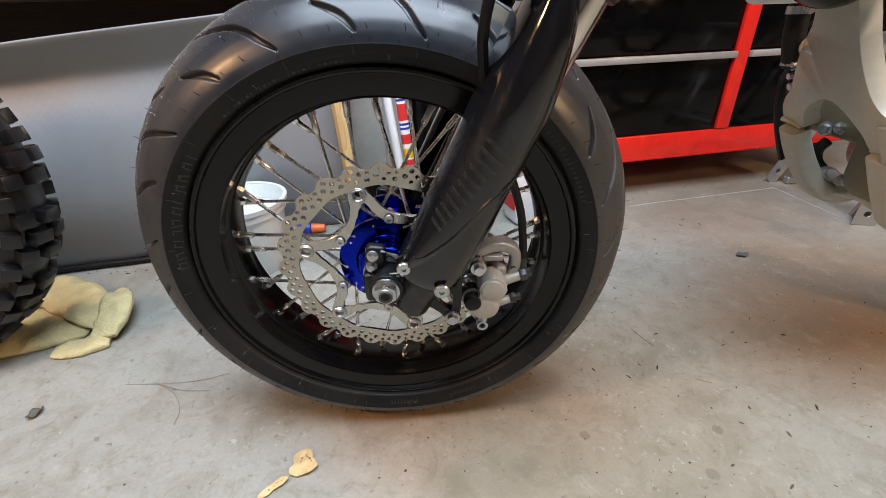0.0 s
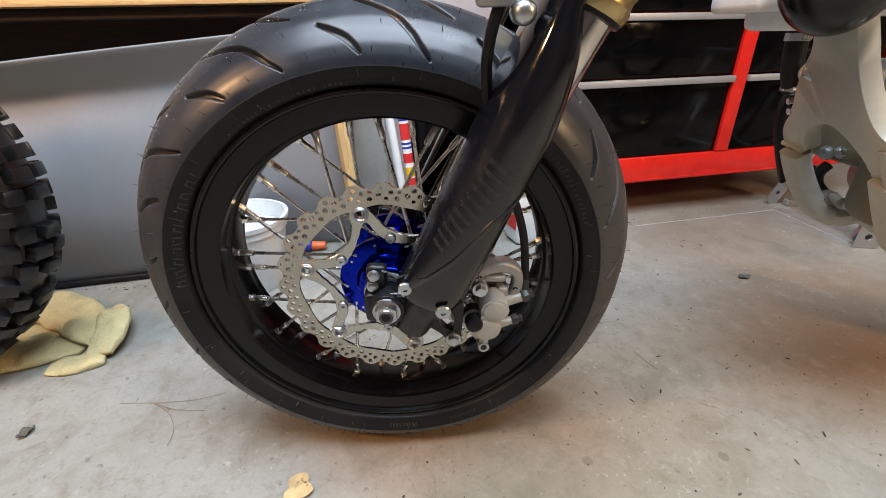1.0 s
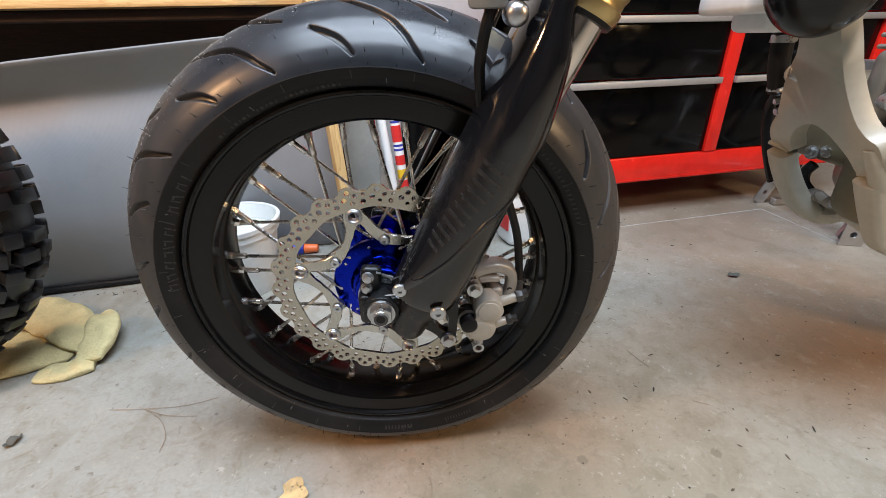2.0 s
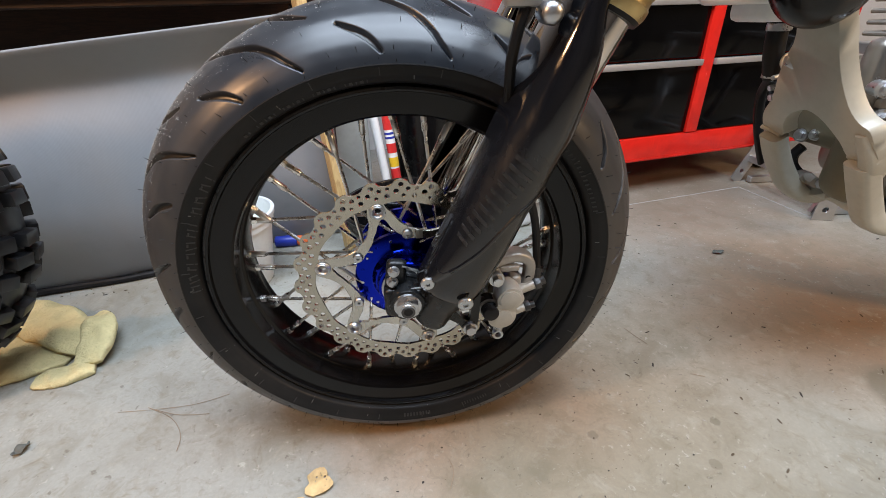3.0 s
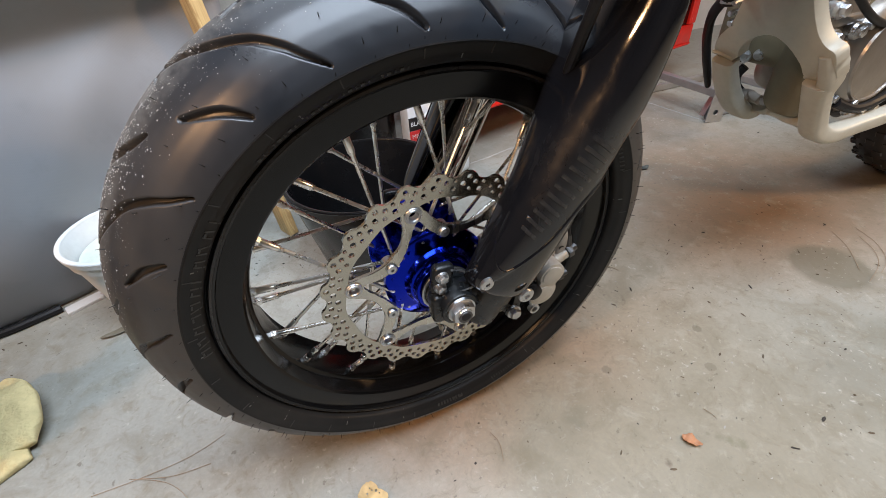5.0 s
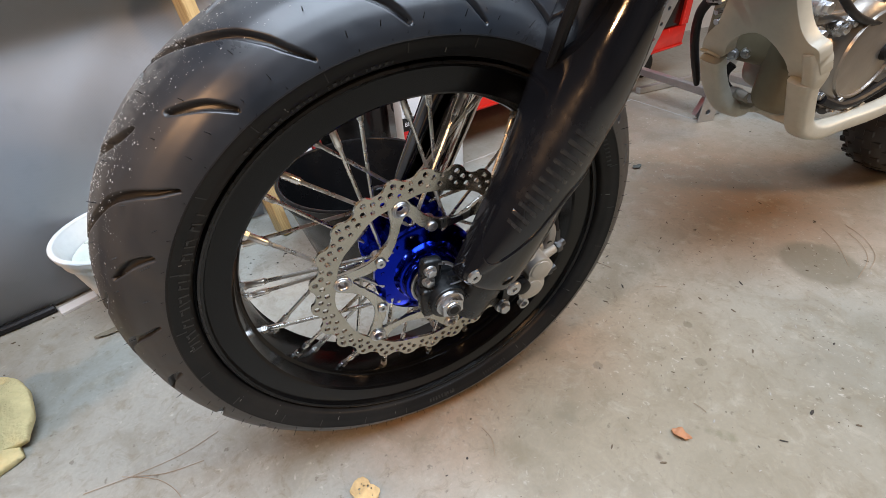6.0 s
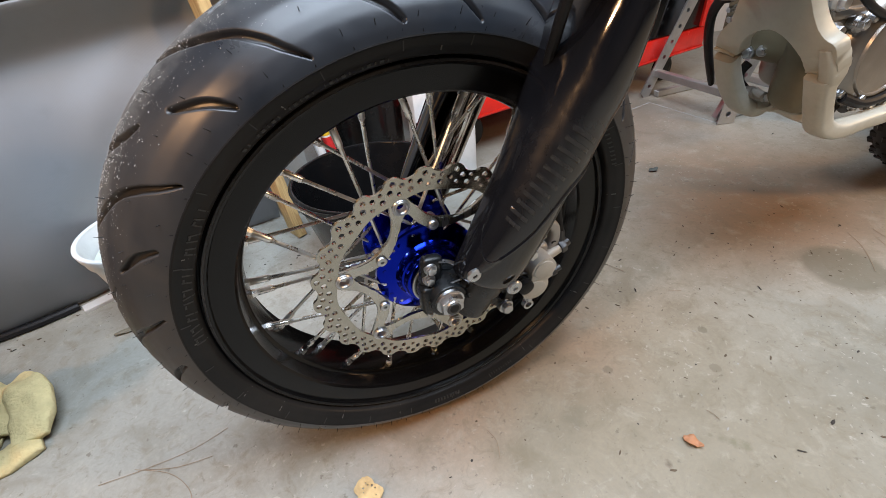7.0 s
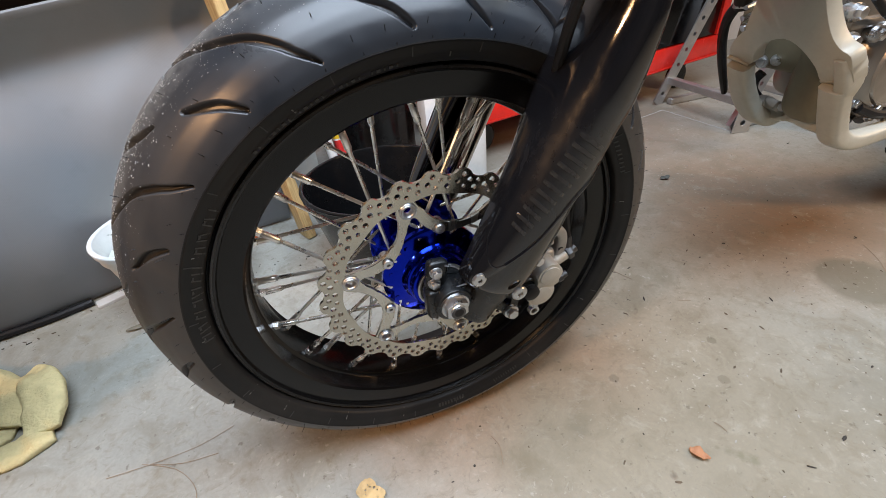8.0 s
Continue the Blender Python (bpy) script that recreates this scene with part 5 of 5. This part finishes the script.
        line.append(bm.verts.new((x + 0.055 * h * (x + 1.75) / 1.53 - 0.055 * (x + 1.75) / 1.53, y, 0.006 + h * (top - 0.006))))
    grid.append(line)
for a, b in zip(grid, grid[1:]):
    for k in range(rows_n):
        bm.faces.new((a[k], b[k], b[k + 1], a[k + 1]))
sheet = placed("woven_sheet", meshed("woven_sheet", bm, M_SHEET, 60))
tagged(sheet, "grey woven plastic sheet standing against the workbench", "sheet")
thick = sheet.modifiers.new("thickness", "SOLIDIFY")
thick.thickness, thick.offset = 0.005, 1
bm = bmesh.new()
pipe(bm, [(-1.74, 0.962, 0.011), (-1.35, 1.037, 0.011), (-1.02, 1.101, 0.011), (-0.90, 1.128, 0.011), (-0.80, 1.152, 0.009), (-0.745, 1.170, 0.009), (-0.712, 1.183, 0.009)], 0.0085, 10, 6)
part("foot_gap_strip", bm, M_HOSE, sheet, "black strip for the dark gap along the floor")

# paddock stand behind the bike
def bike_stand():
    stand = thing("bike_stand", (1.2, 1.42, 0.0), "galvanised perforated steel bike stand on the floor", "stand")
    feet = [(1.150, 1.620), (1.175, 1.290)]
    for x, y in feet:
        lean = Matrix.Translation((x, y, 0.0)) @ pose(0, 0, 0, 0, 24, 0)
        holes = [ring(0.0075, 14, (0.0, 0.045 + 0.055 * k)) for k in range(8)]
        leg = placed("leg", plate("leg", [(-0.022, 0.010), (0.022, -0.010), (0.022, 0.50), (-0.022, 0.50)], holes, 0.004, M_GALV), lean, stand, "slanting perforated steel leg")
        bm = box(bmesh.new(), (0.018, 0.0, -0.005), (0.022, 0.045, 0.50), 0.0008, 1)
        part("leg_flange", bm, M_GALV, leg, m=lean)
    m = Matrix.Translation((1.176, 1.262, 0.0)) @ pose(0, 0, 0, 0, 0, -14)
    foot = placed("foot_bracket", plate("foot_bracket", [(-0.029, 0.001), (0.029, 0.001), (0.027, 0.104), (-0.024, 0.104)], [ring(0.0085, 14, (0.0, 0.034)), ring(0.0085, 14, (-0.002, 0.084))], 0.004, M_GALV, 0.0006), m, stand, "upright foot bracket with two holes")
    part("bracket_side", box(bmesh.new(), (0.0252, 0.0022, 0.001), (0.0292, 0.048, 0.100), 0.0008, 1), M_GALV, foot, m=m)
    part("cross_bar", box(bmesh.new(), (1.180, 1.28, 0.075), (1.205, 1.63, 0.100), 0.002, 1), M_GALV, stand, "square cross bar")
    for y in (1.30, 1.60):
        part("side_rail", box(bmesh.new(), (1.19, y - 0.012, 0.002), (1.60, y + 0.012, 0.024), 0.002, 1), M_GALV, stand)
    part("rear_rail", box(bmesh.new(), (1.60, 1.26, 0.0), (1.64, 1.64, 0.024), 0.002, 1), M_GALV, stand)
    bm = box(bmesh.new(), (1.335, 1.27, 0.44), (1.40, 1.64, 0.47), 0.003, 1)
    part("top_rail", bm, M_GALV, stand)
    return stand


bike_stand()

# off-road wheel that leans by the bench
def knobby_wheel(at):
    tyre = thing("knobby_tyre", at.translation.xy.to_3d(), "black knobby off-road tyre standing by the workbench", "tyre")
    sec = [(-0.034, 0.268), (-0.046, 0.285), (-0.048, 0.300), (-0.040, 0.316), (-0.022, 0.326), (0.0, 0.329), (0.022, 0.326), (0.040, 0.316), (0.048, 0.300), (0.046, 0.285), (0.034, 0.268)]
    part("carcass", turned(bmesh.new(), sec + [(0.03, 0.275), (0.038, 0.30), (0.0, 0.318), (-0.038, 0.30), (-0.03, 0.275)], 96, closed=True), M_KNOB, tyre, "matt black tyre carcass", at)
    block = meshed("knob", box(bmesh.new(), (-0.0120, -0.0130, -0.008), (0.0120, 0.0130, 0.014), 0.0016, 2), M_KNOB)
    wide = meshed("knob", box(bmesh.new(), (-0.0110, -0.0165, -0.008), (0.0110, 0.0165, 0.014), 0.0016, 2), M_KNOB)
    for k in range(64):
        a = k * 360 / 64
        for y, tilt, r, mesh in (((-0.049, -52, 0.307, block), (-0.0195, -12, 0.3275, wide), (0.0195, 12, 0.3275, wide), (0.049, 52, 0.307, block)) if k % 2 else ((-0.036, -32, 0.319, block), (0.0, 0, 0.330, wide), (0.036, 32, 0.319, block))):
            if k % 2 == 0 or abs(y) > 0.03 or k % 4 == 1:
                placed("knob", mesh, at @ Matrix.Rotation(radians(-a), 4, "Y") @ Matrix.Translation((0, y, r)) @ Matrix.Rotation(radians(-tilt), 4, "X"), tyre)
    return tyre


knobby_wheel(Matrix.Translation((-0.998, 0.778, 0.344)) @ pose(0, 0, 0, -4, 0, 11.6))

# yellow chamois: broad soft folds laid over one another
def cloth_fold(bm, path, widths, heights, seed, curl=0.0, n=14, seg=40):
    """One soft fold: a thick flattened ribbon that swells along its middle, with crimped edges."""
    line = spline(path, n)
    rings = []
    for i, p in enumerate(line):
        f = i / n
        ahead = (line[min(i + 1, len(line) - 1)] - line[max(i - 1, 0)]).normalized()
        side = Vector((-ahead.y, ahead.x, 0)).normalized()
        w = float(np.interp(f, range(len(widths)), widths)) * (1 + 0.10 * noise.noise(Vector((f * 2.3, seed, 0))))
        high = float(np.interp(f, range(len(heights)), heights))
        end = min(1.0, 0.40 + 3.2 * min(i, len(line) - 1 - i) / len(line))
        row = []
        for k in range(seg):
            a = k * math.tau / seg
            c, q = math.cos(a), math.sin(a)
            u = math.copysign(abs(c) ** 0.75, c)
            across = p + side * (w * 0.5 * u * (0.75 + 0.25 * end))
            lift = high * end * (1 - abs(u) ** 4.0) ** 0.6 if q > 0 else 0.0
            crimp = 0.0085 * noise.noise(Vector((across.x * 34 + across.y * 12, across.y * 30, seed))) + 0.0025 * noise.noise(Vector((across.x * 95, across.y * 95, seed + 5)))
            nap = 0.0012 * noise.noise(Vector((across.x * 330, across.y * 330, seed)))
            z = p.z + (0.0045 + lift + (crimp + nap) * (0.4 + 0.6 * min(1, lift / 0.01)) if q > 0 else -0.0015) + curl * max(0.0, u) ** 2
            row.append(bm.verts.new((across.x, across.y, max(0.0012, z))))
        rings.append(row)
    for r0, r1 in zip(rings, rings[1:]):
        for k in range(seg):
            bm.faces.new((r0[k], r0[(k + 1) % seg], r1[(k + 1) % seg], r1[k]))
    bm.faces.new(rings[0])
    bm.faces.new(rings[-1])


bm = bmesh.new()
cloth_fold(bm, [(-1.00, 0.90, 0.0), (-0.93, 0.862, 0.002), (-0.86, 0.862, 0.004), (-0.79, 0.868, 0.004), (-0.735, 0.868, 0.003)], (0.170, 0.170, 0.150, 0.110, 0.050), (0.008, 0.016, 0.017, 0.012, 0.004), 1)
cloth_fold(bm, [(-0.95, 1.00, 0.022), (-0.89, 0.985, 0.028), (-0.81, 0.945, 0.028), (-0.745, 0.905, 0.022), (-0.705, 0.878, 0.014)], (0.080, 0.105, 0.105, 0.085, 0.060), (0.012, 0.018, 0.015, 0.012, 0.008), 2, -0.006)
cloth_fold(bm, [(-0.762, 0.803, 0.0), (-0.738, 0.809, 0.001), (-0.710, 0.817, 0.002), (-0.672, 0.836, 0.004)], (0.036, 0.052, 0.056, 0.050), (0.003, 0.006, 0.008, 0.008), 3)
cloth_fold(bm, [(-0.742, 0.965, 0.026), (-0.712, 0.930, 0.032), (-0.688, 0.888, 0.028), (-0.682, 0.832, 0.010)], (0.046, 0.060, 0.064, 0.060), (0.008, 0.013, 0.013, 0.009), 4, 0.005)
cloth = placed("chamois_cloth", meshed("chamois_cloth", bm, M_CLOTH, 180))
soft = cloth.modifiers.new("soft_hem", "SMOOTH")
soft.factor, soft.iterations = 0.5, 2
tagged(cloth, "crumpled yellow chamois cloth lying on the concrete", "cloth")

# white pail
def pail(at, r0, r1, high, mat, label, category, name):
    t = thing(name, at, label, category)
    m = Matrix.Translation(at)
    prof = [(0.0, 0.0), (0.0, r0), (0.003, r0 + 0.002), (high - 0.030, r1 - 0.006), (high - 0.028, r1 - 0.001), (high - 0.012, r1), (high - 0.010, r1 + 0.004), (high - 0.002, r1 + 0.005), (high, r1 + 0.002), (high, r1 - 0.003),
            (high - 0.010, r1 - 0.006), (0.004, r0 - 0.002), (0.004, 0.0)]
    body = part("body", turned(bmesh.new(), prof, 56, "Z"), mat, t, m=m)
    bead = [(high + 0.0035 * math.sin(a), r1 + 0.001 + 0.0048 * math.cos(a)) for a in (k * math.tau / 10 for k in range(10))]
    part("rolled_rim", turned(bmesh.new(), bead, 64, "Z", closed=True), mat, body, m=m)
    return t, body, m


t, body, m = pail((-0.500, 1.130, 0.0), 0.080, 0.113, 0.182, M_WHITE, "small white plastic pail standing by the grey sheet", "bucket", "pail")
part("liquid", turned(bmesh.new(), [(0.120, 0.0), (0.120, 0.094), (0.145, 0.099), (0.145, 0.0)], 40, "Z"), worn("milky_liquid", (0.66, 0.70, 0.60), 0.45), t, "milky liquid in the pail", m)

# black tub with a wide mouth
t, body, m = pail((-0.050, 1.085, 0.0), 0.115, 0.160, 0.205, M_BLACKTUB, "black plastic tub with a few small things inside", "bucket", "plastic_tub")
for x, y, r, mat in ((0.02, -0.03, 0.016, M_ZINC), (-0.03, 0.02, 0.012, M_CAST), (0.05, 0.03, 0.014, M_WHITE)):
    ob = placed("small_fitting", meshed("small_fitting", turned(bmesh.new(), [(0.0045, 0.0), (0.0045, r), (0.03, r), (0.034, r * 0.7), (0.034, 0.0)], 18, "Z"), mat), Matrix.Translation((-0.050 + x, 1.085 + y, 0.0)))
    tagged(ob, "small round metal fitting in the black tub", "fitting", "fittings in the tub")

# second, tall black bin behind the tub
bm = turned(bmesh.new(), [(0.0, 0.0), (0.0, 0.122), (0.010, 0.126), (0.46, 0.130), (0.465, 0.134), (0.478, 0.134), (0.478, 0.125), (0.02, 0.118), (0.02, 0.0)], 48, "Z")
tagged(placed("waste_bin", meshed("waste_bin", bm, M_BLACKTUB), Matrix.Translation((0.020, 1.565, 0.0))), "tall black plastic bin behind the tub", "bin")

# pine offcuts
bm = box(bmesh.new(), (-0.011, -0.026, 0.0), (0.013, 0.026, 0.80), 0.002, 1)
tagged(placed("pine_batten", meshed("pine_batten", bm, M_PINE2), Matrix.Translation((-0.236, 1.262, 0.001)) @ pose(0, 0, 0, -6, -2, 24)), "yellow pine batten leaning on the bench", "batten")
bm = box(bmesh.new(), (-0.045, -0.004, 0.0), (0.045, 0.004, 0.62), 0.001, 1)
tagged(placed("grey_board", meshed("grey_board", bm, worn("grey_green_board", (0.27, 0.275, 0.26), 0.5)), Matrix.Translation((-0.212, 1.375, 0.001)) @ pose(0, 0, 0, -4, 1, 4)), "grey-green board leaning on the bench", "board")
bm = rod(bmesh.new(), (-0.103, 1.345, 0.003), (-0.185, 1.445, 0.62), 0.012, seg=20, bevel=0.002)
tagged(placed("white_pipe", meshed("white_pipe", bm, M_WHITE)), "white plastic pipe leaning on the bench", "pipe")

# tall cartridge with a red, white and blue label
can = thing("sealant_cartridge", (-0.108, 1.40, 0.0), "tall narrow cartridge with red, white and yellow label", "cartridge")
m = Matrix.Translation((-0.082, 1.385, 0.0)) @ pose(0, 0, 0, -3, -5.0, 0)
part("body", turned(bmesh.new(), [(0.002, 0.0), (0.002, 0.0125), (0.006, 0.0135), (0.40, 0.0135), (0.408, 0.010), (0.408, 0.0)], 28, "Z"), M_WHITE, can, m=m)
for z0, z1, mat in ((0.10, 0.19, M_LABELRED), (0.195, 0.222, M_LABELYELLOW), (0.235, 0.262, M_LABELRED), (0.275, 0.281, M_BLUEPL), (0.287, 0.293, M_BLUEPL), (0.30, 0.345, M_LABELRED), (0.352, 0.358, M_BLUEPL)):
    part("label_band", turned(bmesh.new(), [(z0, 0.0135), (z0, 0.0139), (z1, 0.0139), (z1, 0.0135)], 28, "Z", closed=True), mat, can, m=m)
part("nozzle", turned(bmesh.new(), [(0.408, 0.0), (0.408, 0.007), (0.50, 0.004), (0.50, 0.0)], 16, "Z"), M_WHITE, can, "white nozzle", m)

# white jug
jug = thing("plastic_jug", (0.245, 1.365, 0.0), "white plastic jug with a moulded handle", "jug")
m = Matrix.Translation((0.245, 1.365, 0.0)) @ pose(0, 0, 0, 0, 0, 20)
bm = box(bmesh.new(), (-0.056, -0.045, 0.0), (0.056, 0.045, 0.190), 0.020, 4)
turned(bm, [(0.175, 0.040), (0.205, 0.028), (0.212, 0.020), (0.235, 0.020)], 24, "Z")
pipe(bm, [(0.028, 0, 0.205), (0.060, 0, 0.200), (0.064, 0, 0.155), (0.054, 0, 0.12)], 0.009, 10, 5)
part("body", bm, M_WHITE, jug, m=m)
part("cap", turned(bmesh.new(), [(0.228, 0.0), (0.228, 0.024), (0.252, 0.023), (0.254, 0.0)], 24, "Z"), M_LABELRED, jug, "red screw cap", m)
part("label_panel", box(bmesh.new(), (-0.0590, -0.034, 0.05), (-0.0555, 0.034, 0.14), 0.0005, 1), M_LABELRED, jug, "red label panel", m)

# white carton of blasting media
carton = thing("carton", (0.180, 1.455, 0.0), "white cardboard carton with black and red label", "carton")
m = Matrix.Translation((0.196, 1.458, 0.0)) @ pose(0, 0, 0, 0, 0, 6)
part("box", box(bmesh.new(), (-0.045, -0.030, 0.0), (0.045, 0.030, 0.300), 0.003, 2), M_WHITE, carton, m=m)
part("label_panel", box(bmesh.new(), (-0.0445, -0.0318, 0.124), (0.0445, -0.0298, 0.162), 0.0004, 1), M_LABELBLACK, carton, "black label panel", m)
part("label_stripe", box(bmesh.new(), (-0.0445, -0.0318, 0.090), (0.0445, -0.0298, 0.123), 0.0004, 1), M_LABELRED, carton, "red label stripe", m)


def words(text, size, mat, m, parent):
    cu = bpy.data.curves.new("lettering", "FONT")
    cu.body, cu.size, cu.extrude, cu.align_x = text, size, 0.0003, "CENTER"
    tmp = bpy.data.objects.new("lettering", cu)
    mesh = bpy.data.meshes.new_from_object(tmp)
    bpy.data.objects.remove(tmp)
    mesh.materials.clear()
    return placed("lettering", finish(mesh, mat), m, parent)


front_face = Matrix.Rotation(radians(90), 4, "X")
words("BLAST", 0.017, M_WHITE, m @ Matrix.Translation((-0.016, -0.0322, 0.138)) @ front_face, carton)
words("ME", 0.017, M_WHITE, m @ Matrix.Translation((-0.028, -0.0322, 0.101)) @ front_face, carton)

# tube of glue by the sheet
glue = thing("glue_tube", (-0.40, 1.305, 0.0), "blue and orange plastic tube lying on the floor", "tube")
part("body", rod(bmesh.new(), (-0.452, 1.302, 0.016), (-0.392, 1.306, 0.016), 0.016, seg=20, bevel=0.003), M_BLUEPL, glue, "blue tube body")
part("cap", rod(bmesh.new(), (-0.391, 1.306, 0.015), (-0.352, 1.309, 0.015), 0.0145, 0.011, 18, 0.002), M_ORANGE, glue, "orange cap")

bm = box(bmesh.new(), (-0.034, -0.014, 0.0), (0.034, 0.014, 0.007), 0.001, 1)
tagged(placed("paper_strip", meshed("paper_strip", bm, M_WALL), Matrix.Translation((-0.672, 1.186, 0.0)) @ pose(0, 0, 0, 0, 0, 27)), "pale grey paper strip at the foot of the sheet", "paper")

# ---- what lies on the floor ----
def leaf(name, at, long, wide, turn, mat, label, curl=0.004, seedling=1):
    bm = bmesh.new()
    rows_l = []
    for i in range(9):
        f = i / 8
        w = wide * (math.sin(math.pi * min(0.97, 0.06 + f)) ** 0.8) * (1 + 0.35 * noise.noise(Vector((f * 7, seedling, 0))))
        rows_l.append([bm.verts.new(((f - 0.5) * long, k * w / 2, 0.0012 + curl * (k * k) * (0.5 + 0.5 * noise.noise(Vector((f * 4, k, seedling)))) + abs(curl * 0.8 * math.sin(f * 5 + seedling)))) for k in (-1, -0.5, 0, 0.5, 1)])
    for a, b in zip(rows_l, rows_l[1:]):
        for k in range(4):
            bm.faces.new((a[k], b[k], b[k + 1], a[k + 1]))
    ob = placed(name, meshed(name, bm, mat, 60), Matrix.Translation((*at, 0)) @ pose(0, 0, 0, 0, 0, turn))
    th = ob.modifiers.new("thickness", "SOLIDIFY")
    th.thickness = 0.0008
    return tagged(ob, label, "leaf")


def torn_leaf(at, outline, holes, label):
    """A dry leaf with a ragged lobed edge, worm holes and a slight curl."""
    rag = random.Random(len(holes))
    edge = [(p.x * 0.86 + rag.uniform(-0.0009, 0.0009), p.y * 0.80 + rag.uniform(-0.0009, 0.0009)) for p in spline([(x, y, 0) for x, y in outline], 3, True)]
    mesh = plate("dry_leaf", edge, [ring(r, 7, (x * 0.86, y * 0.80)) for x, y, r in holes], 0.0009, M_LEAF)
    for v in mesh.vertices:
        x, z = v.co.x, v.co.z
        v.co.y -= 0.0008 + 0.0035 * abs(math.sin(x * 90 + 0.4)) + 30.0 * (x * x + z * z) * 0.12
    return tagged(placed("dry_leaf", mesh, Matrix.Translation((*at, 0.0006)) @ pose(0, 0, 0, -90, 0, 0)), label, "leaf")


torn_leaf((-0.204, 0.556), [(-0.021, 0.012), (-0.012, 0.023), (-0.004, 0.028), (0.006, 0.023), (0.012, 0.010), (0.0225, -0.004), (0.018, -0.016), (0.006, -0.023), (-0.005, -0.025), (-0.016, -0.024), (-0.022, -0.014), (-0.017, -0.003)],
          [(-0.007, 0.010, 0.0016), (0.001, 0.012, 0.0012), (0.007, 0.008, 0.0020), (0.011, 0.002, 0.0013), (-0.002, 0.017, 0.0011), (0.010, -0.010, 0.0010), (-0.008, 0.003, 0.0010)], "crumpled tan dry leaf with worm holes on the concrete")
torn_leaf((-0.237, 0.524), [(0.020, 0.012), (0.016, 0.002), (0.006, -0.006), (-0.004, -0.016), (-0.013, -0.025), (-0.018, -0.020), (-0.012, -0.006), (-0.003, 0.006), (0.008, 0.013)],
          [(0.004, 0.003, 0.0012), (0.000, -0.002, 0.0012), (-0.006, -0.008, 0.0014), (0.010, 0.006, 0.0010)], "torn tan leaf tail with slits on the concrete")
leaf("dry_leaf", (-0.675, 0.655), 0.026, 0.017, 75, M_LEAFDARK, "small dark dry leaf on the concrete", 0.006, 5)
leaf("dry_leaf", (0.232, 0.447), 0.026, 0.016, -60, worn("rust_leaf", (0.42, 0.20, 0.10), 0.7), "small rust-brown dry leaf on the concrete", 0.005, 9)
leaf("dry_leaf", (-0.575, 1.060), 0.085, 0.017, 14, worn("grey_dry_leaf", (0.17, 0.155, 0.115), 0.75, 0.0, 0.4, 120, 0.5), "long dark dry leaf by the pail", 0.004, 11)
leaf("dry_leaf", (0.749, 1.109), 0.032, 0.020, 5, M_LEAFDARK, "dark leaf scrap on the concrete", 0.004, 13)


def needles(paths, label):
    bm = bmesh.new()
    for p in paths:
        pipe(bm, [(x, y, 0.0015 + 0.001 * (i % 2)) for i, (x, y) in enumerate(p)], 0.00045, 5, 4)
    tagged(placed("pine_needles", meshed("pine_needles", bm, M_TWIG)), label, "needles")


needles([[(-0.567, 0.717), (-0.503, 0.716), (-0.44, 0.722), (-0.39, 0.738)], [(-0.52, 0.722), (-0.47, 0.695), (-0.44, 0.66), (-0.432, 0.628)], [(-0.505, 0.716), (-0.46, 0.700), (-0.41, 0.698)]], "thin brown pine needles on the concrete")
needles([[(0.366, 0.835), (0.374, 0.811), (0.388, 0.785)]], "single brown needle on the concrete")
needles([[(0.888, 0.685), (0.862, 0.640), (0.832, 0.605), (0.805, 0.580)], [(0.920, 0.651), (0.895, 0.608), (0.856, 0.575), (0.785, 0.550)], [(0.945, 0.672), (0.925, 0.622), (0.885, 0.578), (0.830, 0.556)]], "thin curved needles beside a round oil mark on the concrete")
needles([[(0.288, 0.478), (0.291, 0.469), (0.293, 0.460)]], "short dark needle on the concrete")
needles([[(0.425, 0.700), (0.445, 0.690)], [(0.30, 0.95), (0.315, 0.965)]], "short brown needles on the concrete")
needles([[(-0.02, 0.575), (-0.015, 0.555), (-0.022, 0.53)]], "thin curved needle on the concrete")

rng = random.Random(21)
for name, mat, many, sizes, label in (("floor_crumbs", M_CRUMB, 420, (0.0005, 0.0007, 0.0010, 0.0018), "brown crumbs scattered over the concrete"),
                                      ("dark_grit", worn("dark_grit", (0.035, 0.03, 0.025), 0.8), 120, (0.0006, 0.0010, 0.0013, 0.0021), "dark bark grit scattered over the concrete"),
                                      ("pale_grit", M_GRIT, 220, (0.0006, 0.0008, 0.0012), "pale grit scattered over the concrete")):
    bm = bmesh.new()
    for _ in range(many):
        if rng.random() < 0.4:
            x, y = rng.gauss(0.40, 0.30), rng.gauss(0.55, 0.22)
        elif rng.random() < 0.25:
            x, y = rng.uniform(-1.0, -0.2), 1.10 + 0.10 * rng.random() ** 2
        else:
            x, y = rng.uniform(-1.1, 1.3), rng.uniform(0.3, 1.6)
        if x < -0.25 and y < 1.0 and rng.random() < 0.7:
            continue
        r = rng.choice(sizes)
        bmesh.ops.create_icosphere(bm, subdivisions=1, radius=r, matrix=Matrix.Translation((x, y, r * 0.3)) @ pose(0, 0, 0, 0, 0, rng.uniform(0, 180)) @ Matrix.Diagonal((rng.uniform(0.7, 3.4), rng.uniform(0.5, 1.2), 0.5, 1)))
    tagged(placed(name, meshed(name, bm, mat)), label, "grit", kind="stuff")
